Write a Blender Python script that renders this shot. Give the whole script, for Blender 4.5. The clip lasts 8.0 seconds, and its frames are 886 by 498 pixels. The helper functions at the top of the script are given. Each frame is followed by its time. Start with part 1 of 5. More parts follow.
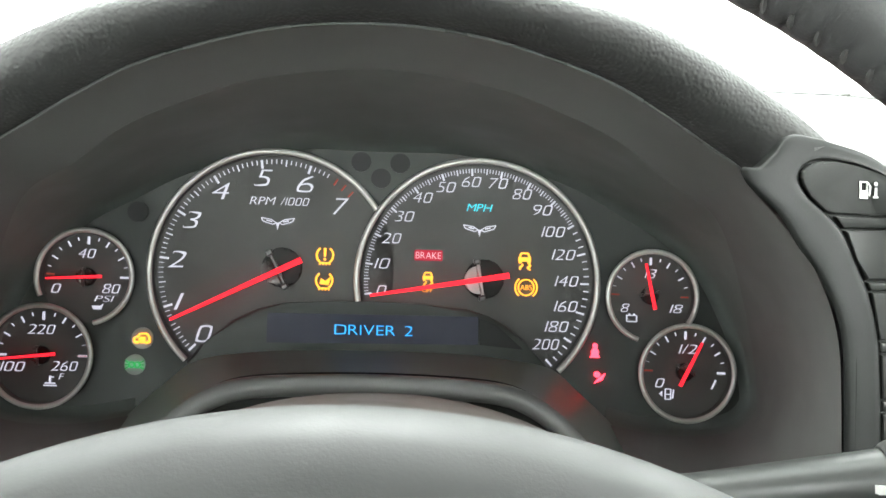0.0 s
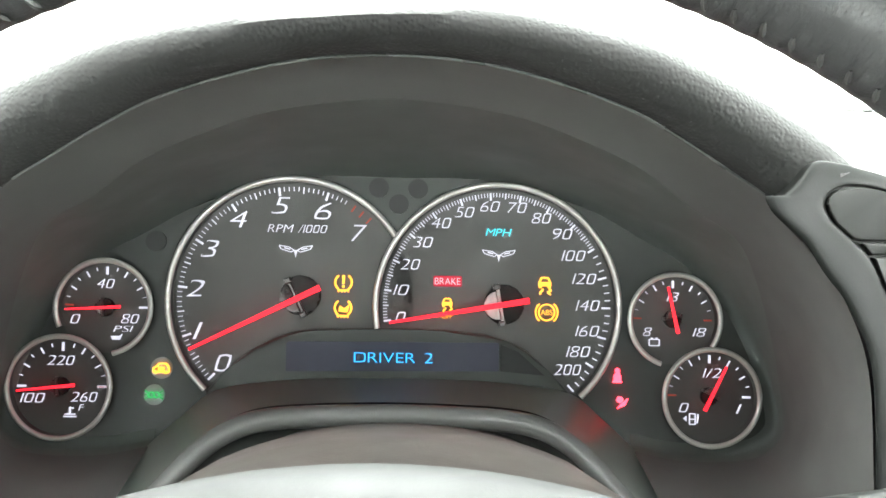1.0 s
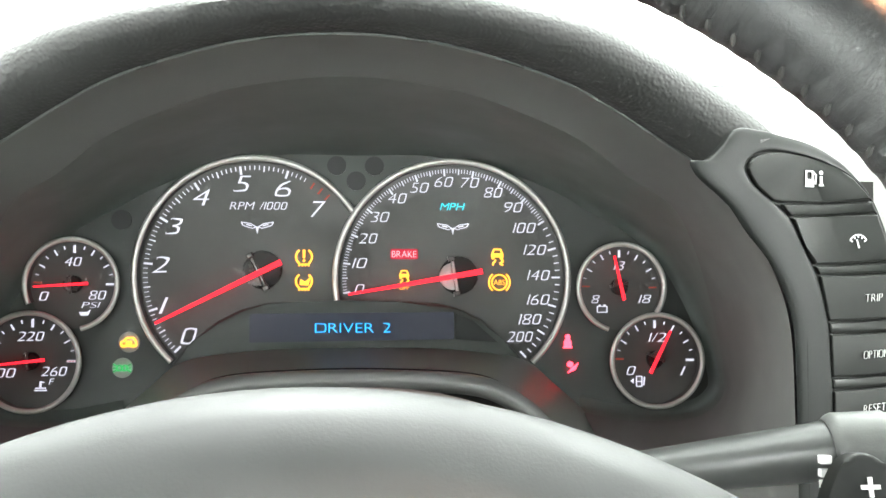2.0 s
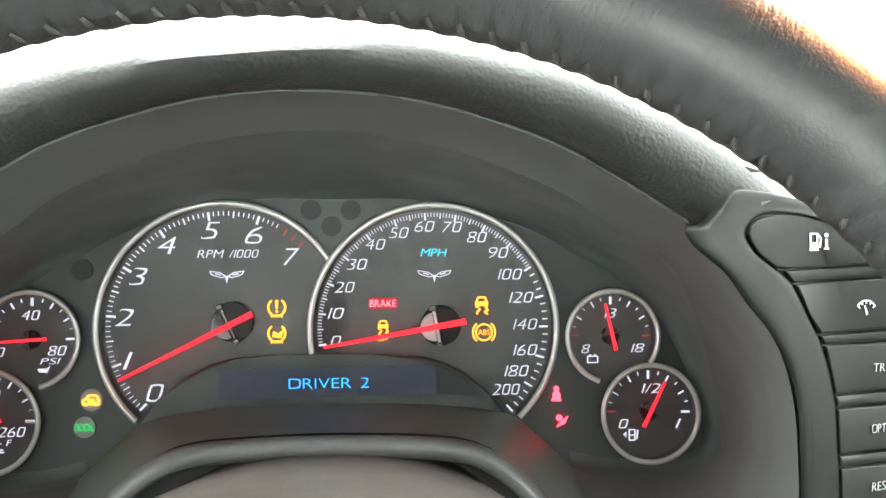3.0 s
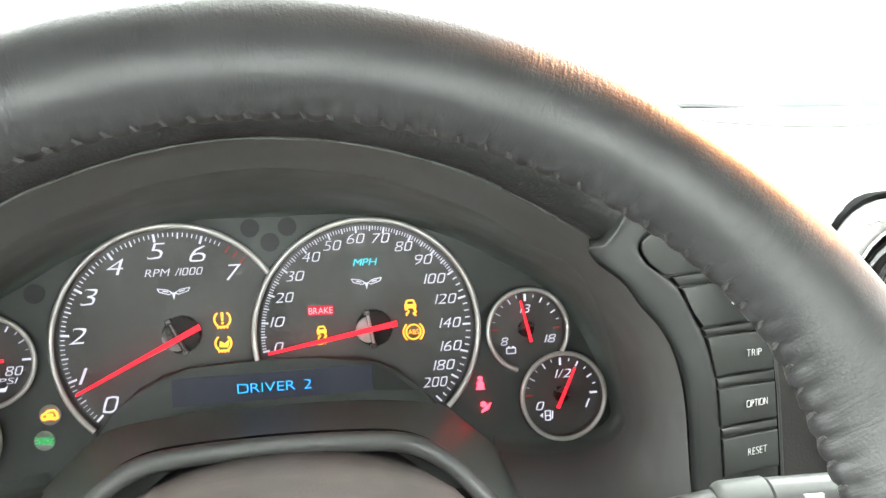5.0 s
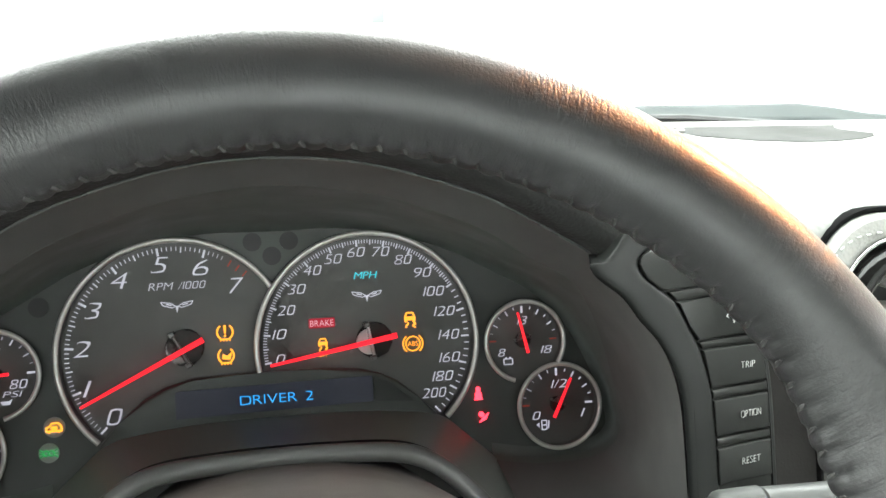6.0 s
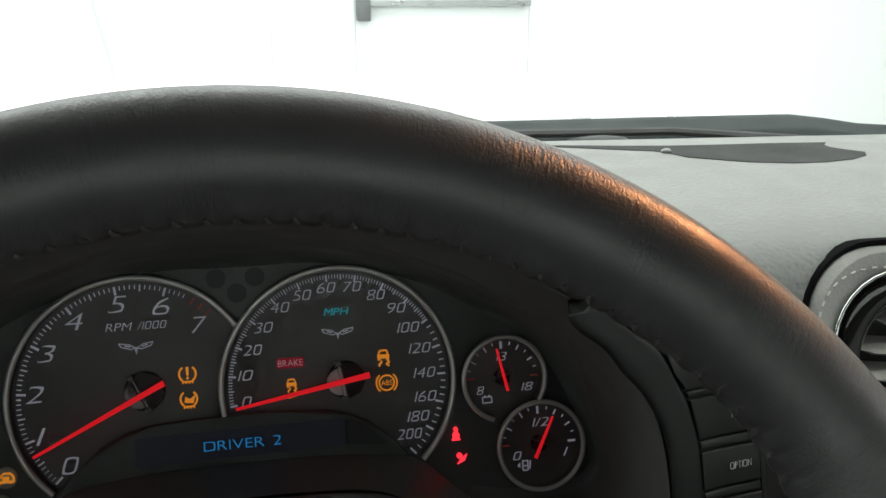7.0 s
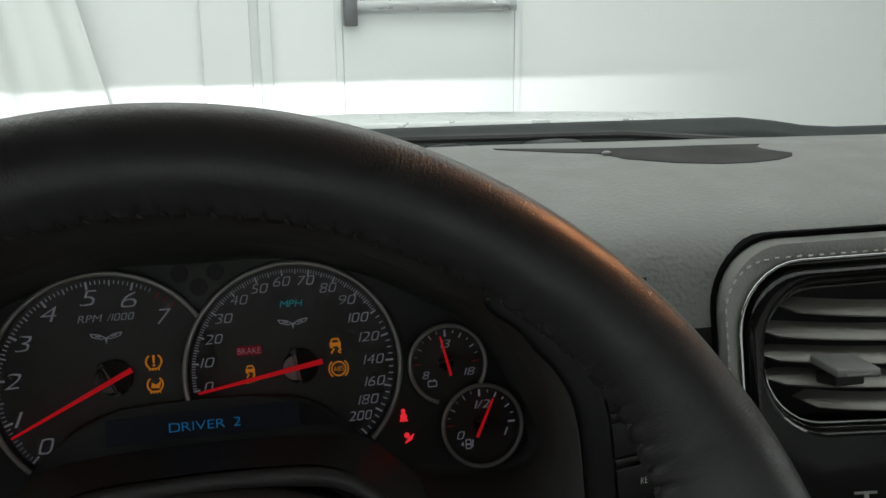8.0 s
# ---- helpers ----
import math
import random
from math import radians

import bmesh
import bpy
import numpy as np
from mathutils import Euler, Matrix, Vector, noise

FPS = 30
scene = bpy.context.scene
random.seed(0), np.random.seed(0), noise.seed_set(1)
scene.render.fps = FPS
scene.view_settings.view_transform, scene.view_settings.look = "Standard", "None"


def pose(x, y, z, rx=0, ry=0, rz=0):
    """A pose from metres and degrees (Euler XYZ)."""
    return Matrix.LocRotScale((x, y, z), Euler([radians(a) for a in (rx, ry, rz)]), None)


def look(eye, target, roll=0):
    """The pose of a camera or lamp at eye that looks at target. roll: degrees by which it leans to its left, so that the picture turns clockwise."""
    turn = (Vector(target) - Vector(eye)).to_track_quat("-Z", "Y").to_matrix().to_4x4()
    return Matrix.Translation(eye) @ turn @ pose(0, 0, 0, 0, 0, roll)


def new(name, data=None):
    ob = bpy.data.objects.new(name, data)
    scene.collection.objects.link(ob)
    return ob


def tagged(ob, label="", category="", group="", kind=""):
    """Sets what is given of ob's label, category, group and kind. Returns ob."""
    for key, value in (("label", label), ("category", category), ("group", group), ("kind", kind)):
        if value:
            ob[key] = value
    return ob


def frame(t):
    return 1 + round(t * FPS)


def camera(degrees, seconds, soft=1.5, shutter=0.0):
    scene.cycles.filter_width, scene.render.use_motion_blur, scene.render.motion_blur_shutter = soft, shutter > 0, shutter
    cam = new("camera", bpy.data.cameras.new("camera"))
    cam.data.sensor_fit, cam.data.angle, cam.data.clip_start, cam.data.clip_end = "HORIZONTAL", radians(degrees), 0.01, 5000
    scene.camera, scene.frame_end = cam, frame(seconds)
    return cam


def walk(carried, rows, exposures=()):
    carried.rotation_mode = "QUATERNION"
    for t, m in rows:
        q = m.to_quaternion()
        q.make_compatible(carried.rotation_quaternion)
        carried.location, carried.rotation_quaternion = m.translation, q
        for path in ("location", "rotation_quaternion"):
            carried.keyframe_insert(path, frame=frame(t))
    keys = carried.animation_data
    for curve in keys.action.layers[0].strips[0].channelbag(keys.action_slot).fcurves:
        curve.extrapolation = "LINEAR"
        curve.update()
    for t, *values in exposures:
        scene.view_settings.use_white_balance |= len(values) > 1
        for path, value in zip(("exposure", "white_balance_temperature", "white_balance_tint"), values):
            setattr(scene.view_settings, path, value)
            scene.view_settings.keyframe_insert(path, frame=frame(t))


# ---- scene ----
import collections

# The car frame: x to the right, y towards the front of the car, z up along the leaning dial plane,
# in metres from the emblem on the speedometer. LEAN_BACK leans it and LEVEL lifts it into the world.
LEVEL, LEAN_BACK = 0.92, -15.0
CAR = pose(0, 0, LEVEL, LEAN_BACK)

cam = camera(53.00, 8.0)
ROWS = [
    (0.0, -0.0384, -0.4037, -0.0209, -3.06, 1.72, -1.64),
    (0.5, -0.0399, -0.3992, -0.0149, -2.61, 2.06, -1.37),
    (1.0, -0.0398, -0.4006, -0.0137, -2.02, 2.33, -0.97),
    (1.2, -0.0383, -0.3993, -0.0170, -2.12, 2.29, -0.54),
    (2.3, -0.0301, -0.4225, -0.0241, -3.78, 1.77, 0.05),
    (2.5, -0.0318, -0.4182, -0.0202, -3.74, 1.93, 0.17),
    (3.0, -0.0235, -0.3963, 0.0034, -3.90, 1.25, 0.42),
    (3.5, -0.0140, -0.3749, 0.0111, -5.17, 0.87, 0.78),
    (4.0, -0.0093, -0.3827, 0.0106, -6.34, 0.83, 1.09),
    (4.5, -0.0290, -0.4127, 0.0148, -8.63, 0.00, 1.79),
    (4.7, -0.0329, -0.4327, 0.0220, -9.20, -0.87, 2.37),
    (5.8, -0.0460, -0.4393, 0.0196, -10.89, -0.20, 2.69),
    (6.0, -0.0468, -0.4429, 0.0259, -11.03, -0.56, 2.83),
    (6.5, -0.0398, -0.4361, 0.0338, -11.37, -0.70, 2.97),
    (7.0, -0.0345, -0.4233, 0.0437, -11.66, -0.87, 3.18),
    (7.5, -0.0302, -0.4265, 0.0453, -12.02, -0.77, 3.38),
    (8.0, -0.0183, -0.4651, 0.0390, -12.08, -0.69, 3.67),
]
EXPOSURES = [(0.0, 2.25), (0.5, 2.5), (1.0, 2.6), (2.3, 2.65), (3.0, 2.55), (3.5, 2.65), (4.0, 2.75), (4.7, 2.7), (5.8, 1.95), (6.0, 1.75), (6.5, 0.8), (7.0, -0.3), (7.5, -1.25), (8.0, -1.35)]
walk(cam, [(t, CAR @ pose(x, y, z, 90 + pitch, 0, yaw) @ pose(0, 0, 0, 0, 0, -roll)) for t, x, y, z, yaw, pitch, roll in ROWS], EXPOSURES)

# ---- light ----
world = bpy.data.worlds.new("hall_air")
scene.world = world
world.use_nodes = True
world.node_tree.nodes["Background"].inputs["Color"].default_value = (0.9, 0.95, 1.0, 1)
world.node_tree.nodes["Background"].inputs["Strength"].default_value = 0.02


def area_lamp(name, eye, target, size_x, size_y, watts, colour=(1, 1, 1)):
    data = bpy.data.lights.new(name, "AREA")
    data.shape, data.size, data.size_y, data.energy, data.color = "RECTANGLE", size_x, size_y, watts, colour
    ob = new(name, data)
    ob.matrix_world = look(eye, target)
    return ob


# Lamps assumed on the unseen ceiling, without fixtures.
area_lamp("ceiling_light_front", (0.0, 2.2, 2.93), (0.0, 2.2, 0), 5.0, 1.6, 160, (0.96, 1.0, 0.98))
area_lamp("ceiling_light_middle", (-0.2, -0.6, 2.93), (-0.2, -0.6, 0), 5.0, 1.2, 95, (0.96, 1.0, 0.98))
area_lamp("ceiling_light_rear", (-0.5, -3.4, 2.93), (-0.5, -3.4, 0), 5.0, 1.6, 440, (0.96, 1.0, 0.98))
area_lamp("ceiling_light_right", (3.7, -0.9, 2.93), (2.2, -0.7, 0.6), 1.6, 3.0, 185, (0.97, 1.0, 0.98))
# Fill lamp added out of view to lift the hood's right side.
area_lamp("added_fill_left", (-3.7, -1.2, 2.93), (-2.2, -0.9, 0.6), 1.6, 3.0, 130, (0.97, 1.0, 0.98))
data = bpy.data.lights.new("warm_spot_light", "SPOT")
data.energy, data.spot_size, data.spot_blend, data.shadow_soft_size, data.color = 1050, radians(1.9), 0.8, 0.07, (1.0, 0.38, 0.13)
warm = new("warm_spot_light", data)
warm.matrix_world = look((2.3, 0.75, 2.6), (0.066, -0.226, 1.046))
for sx in (-0.62, 0.66):
    data = bpy.data.lights.new("headlamp_light", "SPOT")
    data.energy, data.spot_size, data.spot_blend, data.shadow_soft_size = 300, radians(92), 0.9, 0.0004
    lamp = new("headlamp_light", data)
    lamp.matrix_world = look((sx, 1.7, 0.62), (sx, 3.9, 0.50))


# ---- materials ----
def mat(name, colour, rough=0.5, metal=0.0, spec=0.5, grain=0.0, scale=800.0, kind="noise", vary=0.12, vary_scale=30.0, rough_vary=0.1, emit=None, power=0.0, coat=0.0, dist=0.001):
    m = bpy.data.materials.new(name)
    m.use_nodes = True
    n, l = m.node_tree.nodes, m.node_tree.links
    b = n["Principled BSDF"]
    b.inputs["Base Color"].default_value = (*colour, 1)
    b.inputs["Roughness"].default_value = rough
    b.inputs["Metallic"].default_value = metal
    b.inputs["Specular IOR Level"].default_value = spec
    b.inputs["Coat Weight"].default_value = coat
    b.inputs["Coat Roughness"].default_value = 0.05
    if emit:
        b.inputs["Emission Color"].default_value = (*emit, 1)
        b.inputs["Emission Strength"].default_value = power
    co = n.new("ShaderNodeTexCoord")
    if vary:
        t = n.new("ShaderNodeTexNoise")
        t.inputs["Scale"].default_value, t.inputs["Detail"].default_value = vary_scale, 5
        l.new(co.outputs["Object"], t.inputs["Vector"])
        mix = n.new("ShaderNodeMix")
        mix.data_type = "RGBA"
        mix.inputs["A"].default_value = (*[c * (1 - vary) for c in colour], 1)
        mix.inputs["B"].default_value = (*[min(1, c * (1 + vary)) for c in colour], 1)
        l.new(t.outputs["Fac"], mix.inputs["Factor"])
        l.new(mix.outputs["Result"], b.inputs["Base Color"])
        mr = n.new("ShaderNodeMapRange")
        mr.inputs["To Min"].default_value, mr.inputs["To Max"].default_value = max(0.02, rough - rough_vary), min(1, rough + rough_vary)
        mr.inputs["From Min"].default_value, mr.inputs["From Max"].default_value = 0.3, 0.7
        l.new(t.outputs["Fac"], mr.inputs["Value"])
        l.new(mr.outputs["Result"], b.inputs["Roughness"])
    if grain:
        if kind == "leather":
            g = n.new("ShaderNodeTexVoronoi")
            g.feature = "SMOOTH_F1"
            g.inputs["Scale"].default_value = scale
            out = g.outputs["Distance"]
        else:
            g = n.new("ShaderNodeTexNoise")
            g.inputs["Scale"].default_value, g.inputs["Detail"].default_value = scale, 3
            out = g.outputs["Fac"]
        l.new(co.outputs["Object"], g.inputs["Vector"])
        bump = n.new("ShaderNodeBump")
        bump.inputs["Strength"].default_value, bump.inputs["Distance"].default_value = grain, dist
        l.new(out, bump.inputs["Height"])
        l.new(bump.outputs["Normal"], b.inputs["Normal"])
    return m


def add_streaks(m, strength):
    """Fine creases across the rim, laid out by the mesh's own map in metres round the rim."""
    n, l = m.node_tree.nodes, m.node_tree.links
    uv = n.new("ShaderNodeUVMap")
    uv.uv_map = "round_the_rim"
    t = n.new("ShaderNodeTexNoise")
    t.inputs["Scale"].default_value, t.inputs["Detail"].default_value, t.inputs["Distortion"].default_value = 1100, 4, 0.6
    l.new(uv.outputs["UV"], t.inputs["Vector"])
    patch = n.new("ShaderNodeTexNoise")
    patch.inputs["Scale"].default_value = 45
    l.new(uv.outputs["UV"], patch.inputs["Vector"])
    where = n.new("ShaderNodeMapRange")
    where.inputs["From Min"].default_value, where.inputs["From Max"].default_value = 0.38, 0.62
    where.inputs["To Min"].default_value, where.inputs["To Max"].default_value = 0.25, 1.0
    l.new(patch.outputs["Fac"], where.inputs["Value"])
    amount = n.new("ShaderNodeMath")
    amount.operation = "MULTIPLY"
    amount.inputs[1].default_value = strength
    l.new(where.outputs["Result"], amount.inputs[0])
    old = next(x for x in n if x.type == "BUMP")
    bump = n.new("ShaderNodeBump")
    bump.inputs["Distance"].default_value = 0.0007
    l.new(amount.outputs["Value"], bump.inputs["Strength"])
    l.new(t.outputs["Fac"], bump.inputs["Height"])
    l.new(old.outputs["Normal"], bump.inputs["Normal"])
    l.new(bump.outputs["Normal"], n["Principled BSDF"].inputs["Normal"])


def glow(name, colour, power, base=(0.02, 0.02, 0.02)):
    return mat(name, base, 0.8, spec=0.1, emit=colour, power=power, vary=0)


DIAL_BLACK = mat("dial_black", (0.058, 0.056, 0.053), 0.55, grain=0.1, scale=2500)
PLATE_BLACK = mat("plate_black", (0.041, 0.044, 0.041), 0.5, spec=0.4, grain=0.15, scale=1800, dist=0.0003)
VISOR_BLACK = mat("visor_black", (0.083, 0.084, 0.080), 0.6, grain=0.2, scale=1500, dist=0.0003)
TUNNEL = mat("tunnel_black", (0.084, 0.094, 0.087), 0.55, grain=0.15, scale=1800, dist=0.0003)
STALK_GREY = mat("glossy_grey_stalk", (0.042, 0.044, 0.042), 0.36, spec=0.4, grain=0.06, scale=1500, dist=0.0003)
BEAD = mat("satin_bead", (0.10, 0.104, 0.10), 0.3, spec=0.5)
PLASTIC = mat("textured_black_plastic", (0.085, 0.085, 0.081), 0.5, grain=0.3, scale=1600, dist=0.0003)
BUTTON = mat("satin_black_button", (0.015, 0.016, 0.0145), 0.5, spec=0.16, grain=0.1, scale=2000, dist=0.0002)
TRIM_GREY = mat("satin_grey_trim", (0.009, 0.0099, 0.009), 0.48, spec=0.15, grain=0.06, scale=1500, dist=0.0003)
COLLAR_GREY = mat("grey_collar_plastic", (0.062, 0.064, 0.061), 0.45, spec=0.35, grain=0.1, scale=1500, dist=0.0003)
LEATHER = mat("grained_black_leather", (0.032, 0.032, 0.031), 0.56, spec=0.32, grain=0.5, scale=760, kind="leather", dist=0.0006)
WHEEL_LEATHER = mat("worn_wheel_leather", (0.046, 0.0455, 0.046), 0.36, spec=0.44, grain=0.26, scale=1500, dist=0.0004, rough_vary=0.05, vary_scale=160)
add_streaks(WHEEL_LEATHER, 0.46)
PALE_THREAD = mat("pale_grey_thread", (0.42, 0.42, 0.39), 0.6, grain=0.4, scale=3000, dist=0.0002)
THREAD = mat("grey_thread", (0.085, 0.085, 0.082), 0.45, grain=0.4, scale=3000, dist=0.0002)
DASH_SKIN = mat("grained_dash_vinyl", (0.17, 0.172, 0.162), 0.55, grain=0.8, scale=430, kind="leather", dist=0.0007)
RING_METAL = mat("satin_metal_ring", (0.48, 0.465, 0.445), 0.42, metal=0.55, vary=0.08, vary_scale=90)
SMOKE_CHROME = mat("smoked_chrome", (0.42, 0.42, 0.41), 0.15, metal=1.0, vary=0.05)
GLOSS_BLACK = mat("gloss_black_trim", (0.006, 0.006, 0.0055), 0.09, spec=0.24, rough_vary=0.03, vary=0.3, vary_scale=40)
TAB_GREY = mat("grey_tab", (0.17, 0.17, 0.16), 0.45, grain=0.1, scale=1500, dist=0.0003)
SLAT_GREY = mat("grey_slat", (0.26, 0.248, 0.225), 0.5, grain=0.1, scale=1500, dist=0.0003)
HUB_GREY = mat("matt_grey_hub_plate", (0.33, 0.33, 0.32), 0.4, grain=0.15, scale=1500, dist=0.0003)
HUB_DARK = mat("dark_hub_plate", (0.045, 0.046, 0.044), 0.3, vary=0.2)
HUB_BLACK = mat("black_hub", (0.010, 0.010, 0.010), 0.5, spec=0.2, vary=0.2)
LIP_BLACK = mat("satin_lip_plastic", (0.110, 0.110, 0.106), 0.34, spec=0.5, rough_vary=0.02, grain=0.1, scale=1600, dist=0.0002)
ARCH_BLACK = mat("smooth_arch_plastic", (0.150, 0.168, 0.155), 0.42, rough_vary=0.02, grain=0.08, scale=1600, dist=0.0002)
PAD = mat("stitched_grey_vinyl", (0.225, 0.225, 0.21), 0.55, grain=0.4, scale=700, kind="leather", dist=0.0005)
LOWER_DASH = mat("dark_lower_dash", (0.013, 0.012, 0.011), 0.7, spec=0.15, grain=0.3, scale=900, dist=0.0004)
LAMP_OFF = mat("unlit_lamp_lens", (0.026, 0.027, 0.026), 0.55, spec=0.25, vary=0.1)
LAMP_GREY = mat("grey_lamp_lens", (0.22, 0.22, 0.20), 0.4, vary=0.1)
SCREEN = mat("blue_grey_screen", (0.022, 0.022, 0.032), 0.45, spec=0.3, vary=0.1, emit=(0.16, 0.19, 0.42), power=0.008)
SCREEN_TEXT = glow("blue_screen_text", (0.03, 0.42, 1.0), 0.4)
MARK = glow("backlit_white", (0.82, 0.82, 1.0), 0.15, (0.30, 0.30, 0.30))
MARK_DIM = glow("dim_red_mark", (1.0, 0.16, 0.10), 0.05, (0.22, 0.05, 0.04))
CYAN = glow("backlit_cyan", (0.05, 0.85, 0.95), 0.34)
NEEDLE_RED = glow("lit_red_needle", (1.0, 0.014, 0.026), 0.52, (0.5, 0.02, 0.02))
AMBER = glow("amber_lamp", (1.0, 0.34, 0.03), 0.6)
RED_LAMP = glow("red_lamp", (1.0, 0.03, 0.05), 1.7)
BRAKE_RED = glow("dim_red_lamp", (1.0, 0.02, 0.07), 0.13)
WHITE_RED = glow("pale_red_lamp", (1.0, 0.70, 0.76), 0.26)
GREEN = glow("green_lamp", (0.05, 0.75, 0.18), 0.16)
PRINT = mat("white_print", (0.62, 0.62, 0.60), 0.5, vary=0.05, emit=(0.9, 0.9, 0.88), power=0.012)
WALL_PAINT = mat("white_wall_paint", (0.78, 0.80, 0.79), 0.6, vary=0.04, vary_scale=1.5, grain=0.03, scale=60, dist=0.002)
DOOR_PAINT = mat("white_door_paint", (0.74, 0.77, 0.77), 0.4, vary=0.03, vary_scale=2.0)
STEEL = mat("brushed_steel", (0.45, 0.46, 0.47), 0.35, metal=1.0, vary=0.1, vary_scale=20)
DARK_STEEL = mat("dark_steel_case", (0.16, 0.165, 0.17), 0.4, metal=0.8, vary=0.1, vary_scale=20)
FLOOR_GREY = mat("sealed_concrete", (0.42, 0.42, 0.41), 0.35, vary=0.15, vary_scale=3)
COWL_GREY = mat("weathered_grey_cowl", (0.026, 0.031, 0.031), 0.65, spec=0.12, vary=0.3, vary_scale=25, grain=0.3, scale=300, dist=0.001)
COWL_CAP = mat("grey_cowl_cap", (0.03, 0.034, 0.034), 0.5, vary=0.2)
GAP_BLACK = mat("unlit_gap_black", (0.004, 0.004, 0.004), 0.9, spec=0.05)
RUBBER = mat("black_rubber", (0.012, 0.012, 0.012), 0.6)
CAR_PAINT = mat("silver_car_paint", (0.70, 0.72, 0.71), 0.3, metal=0.6, coat=0.6, vary=0.04)
LINER = mat("dark_cloth_liner", (0.05, 0.05, 0.05), 0.9, grain=0.3, scale=900)


def clear_glass(name):
    """Thin clear glass: straight through, with a faint mirror sheen."""
    m = bpy.data.materials.new(name)
    m.use_nodes = True
    n, l = m.node_tree.nodes, m.node_tree.links
    n.remove(n["Principled BSDF"])
    thru, gloss, mix = n.new("ShaderNodeBsdfTransparent"), n.new("ShaderNodeBsdfGlossy"), n.new("ShaderNodeMixShader")
    thru.inputs["Color"].default_value = (0.96, 0.985, 0.97, 1)
    gloss.inputs["Roughness"].default_value = 0.03
    mix.inputs["Fac"].default_value = 0.02
    l.new(thru.outputs["BSDF"], mix.inputs[1])
    l.new(gloss.outputs["BSDF"], mix.inputs[2])
    l.new(mix.outputs["Shader"], n["Material Output"].inputs["Surface"])
    return m


# ---- shapes ----
BASE = {}


def finish(ob, bm, material, smooth=40):
    bmesh.ops.recalc_face_normals(bm, faces=bm.faces)
    bm.to_mesh(ob.data)
    bm.free()
    ob.data.materials.append(material)
    if smooth:
        ob.data.polygons.foreach_set("use_smooth", [True] * len(ob.data.polygons))
        ob.data.set_sharp_from_angle(angle=radians(smooth))


def thing(name, base, label, category, kind="", group=""):
    """An Empty in the car frame that parents the parts of one thing."""
    ob = new(name)
    ob.empty_display_size = 0.02
    ob.matrix_world = CAR @ pose(*base)
    BASE[ob.name] = Vector(base)
    return tagged(ob, label, category, group, kind)


def part(name, bm, material, parent, label="", smooth=40):
    """One mesh, given in the car frame, under a thing or a part."""
    base = BASE[parent.name]
    bmesh.ops.translate(bm, verts=bm.verts, vec=-base)
    ob = new(name, bpy.data.meshes.new(name))
    finish(ob, bm, material, smooth)
    ob.parent = parent
    BASE[ob.name] = base
    return tagged(ob, label)


def solid(name, bm, material, label, category, kind="", smooth=40):
    """A top-level mesh, given in the world."""
    ob = new(name, bpy.data.meshes.new(name))
    finish(ob, bm, material, smooth)
    return tagged(ob, label, category, "", kind)


def box(bm, x0, x1, y0, y1, z0, z1, bevel=0.0, segments=2):
    vs = [bm.verts.new((x, y, z)) for x in (x0, x1) for y in (y0, y1) for z in (z0, z1)]
    fs = [bm.faces.new([vs[i] for i in q]) for q in ((0, 1, 3, 2), (4, 6, 7, 5), (0, 4, 5, 1), (2, 3, 7, 6), (0, 2, 6, 4), (1, 5, 7, 3))]
    if bevel:
        es = {e for f in fs for e in f.edges}
        bmesh.ops.bevel(bm, geom=list(es), offset=bevel, segments=segments, affect="EDGES", profile=0.5)
    return bm


def slab(bm, outline, y0, y1, bevel=0.0, segments=2):
    """A plate with an outline in x and z, from y0 (towards the driver) back to y1. Bevels its front edge."""
    front = [bm.verts.new((x, y0, z)) for x, z in outline]
    back = [bm.verts.new((x, y1, z)) for x, z in outline]
    k = len(outline)
    f = bm.faces.new(front)
    bm.faces.new(list(reversed(back)))
    for i in range(k):
        bm.faces.new((front[i], back[i], back[(i + 1) % k], front[(i + 1) % k]))
    if bevel:
        bmesh.ops.bevel(bm, geom=list(f.edges), offset=bevel, segments=segments, affect="EDGES", profile=0.5)
    return bm


def disc(bm, cx, cz, r, y0, y1, bevel=0.0, k=32):
    return slab(bm, [(cx + r * math.cos(2 * math.pi * i / k), cz + r * math.sin(2 * math.pi * i / k)) for i in range(k)], y0, y1, bevel)


def bar(bm, x0, z0, x1, z1, w0, w1, y0, y1, bevel=0.0):
    """A straight bar in the dial plane, w0 wide at its start and w1 at its end."""
    d = Vector((x1 - x0, z1 - z0)).normalized()
    p = Vector((-d.y, d.x))
    return slab(bm, [(x0 + p.x * w0 / 2, z0 + p.y * w0 / 2), (x1 + p.x * w1 / 2, z1 + p.y * w1 / 2), (x1 - p.x * w1 / 2, z1 - p.y * w1 / 2), (x0 - p.x * w0 / 2, z0 - p.y * w0 / 2)], y0, y1, bevel, 1)


def loft(bm, rows, closed=False, cap=False):
    vs = [[bm.verts.new(p) for p in r] for r in rows]
    for a, b in zip(vs, vs[1:]):
        k = len(a)
        for i in range(k if closed else k - 1):
            j = (i + 1) % k
            bm.faces.new((a[i], a[j], b[j], b[i]))
    if cap:
        bm.faces.new(vs[0])
        bm.faces.new(list(reversed(vs[-1])))
    return bm


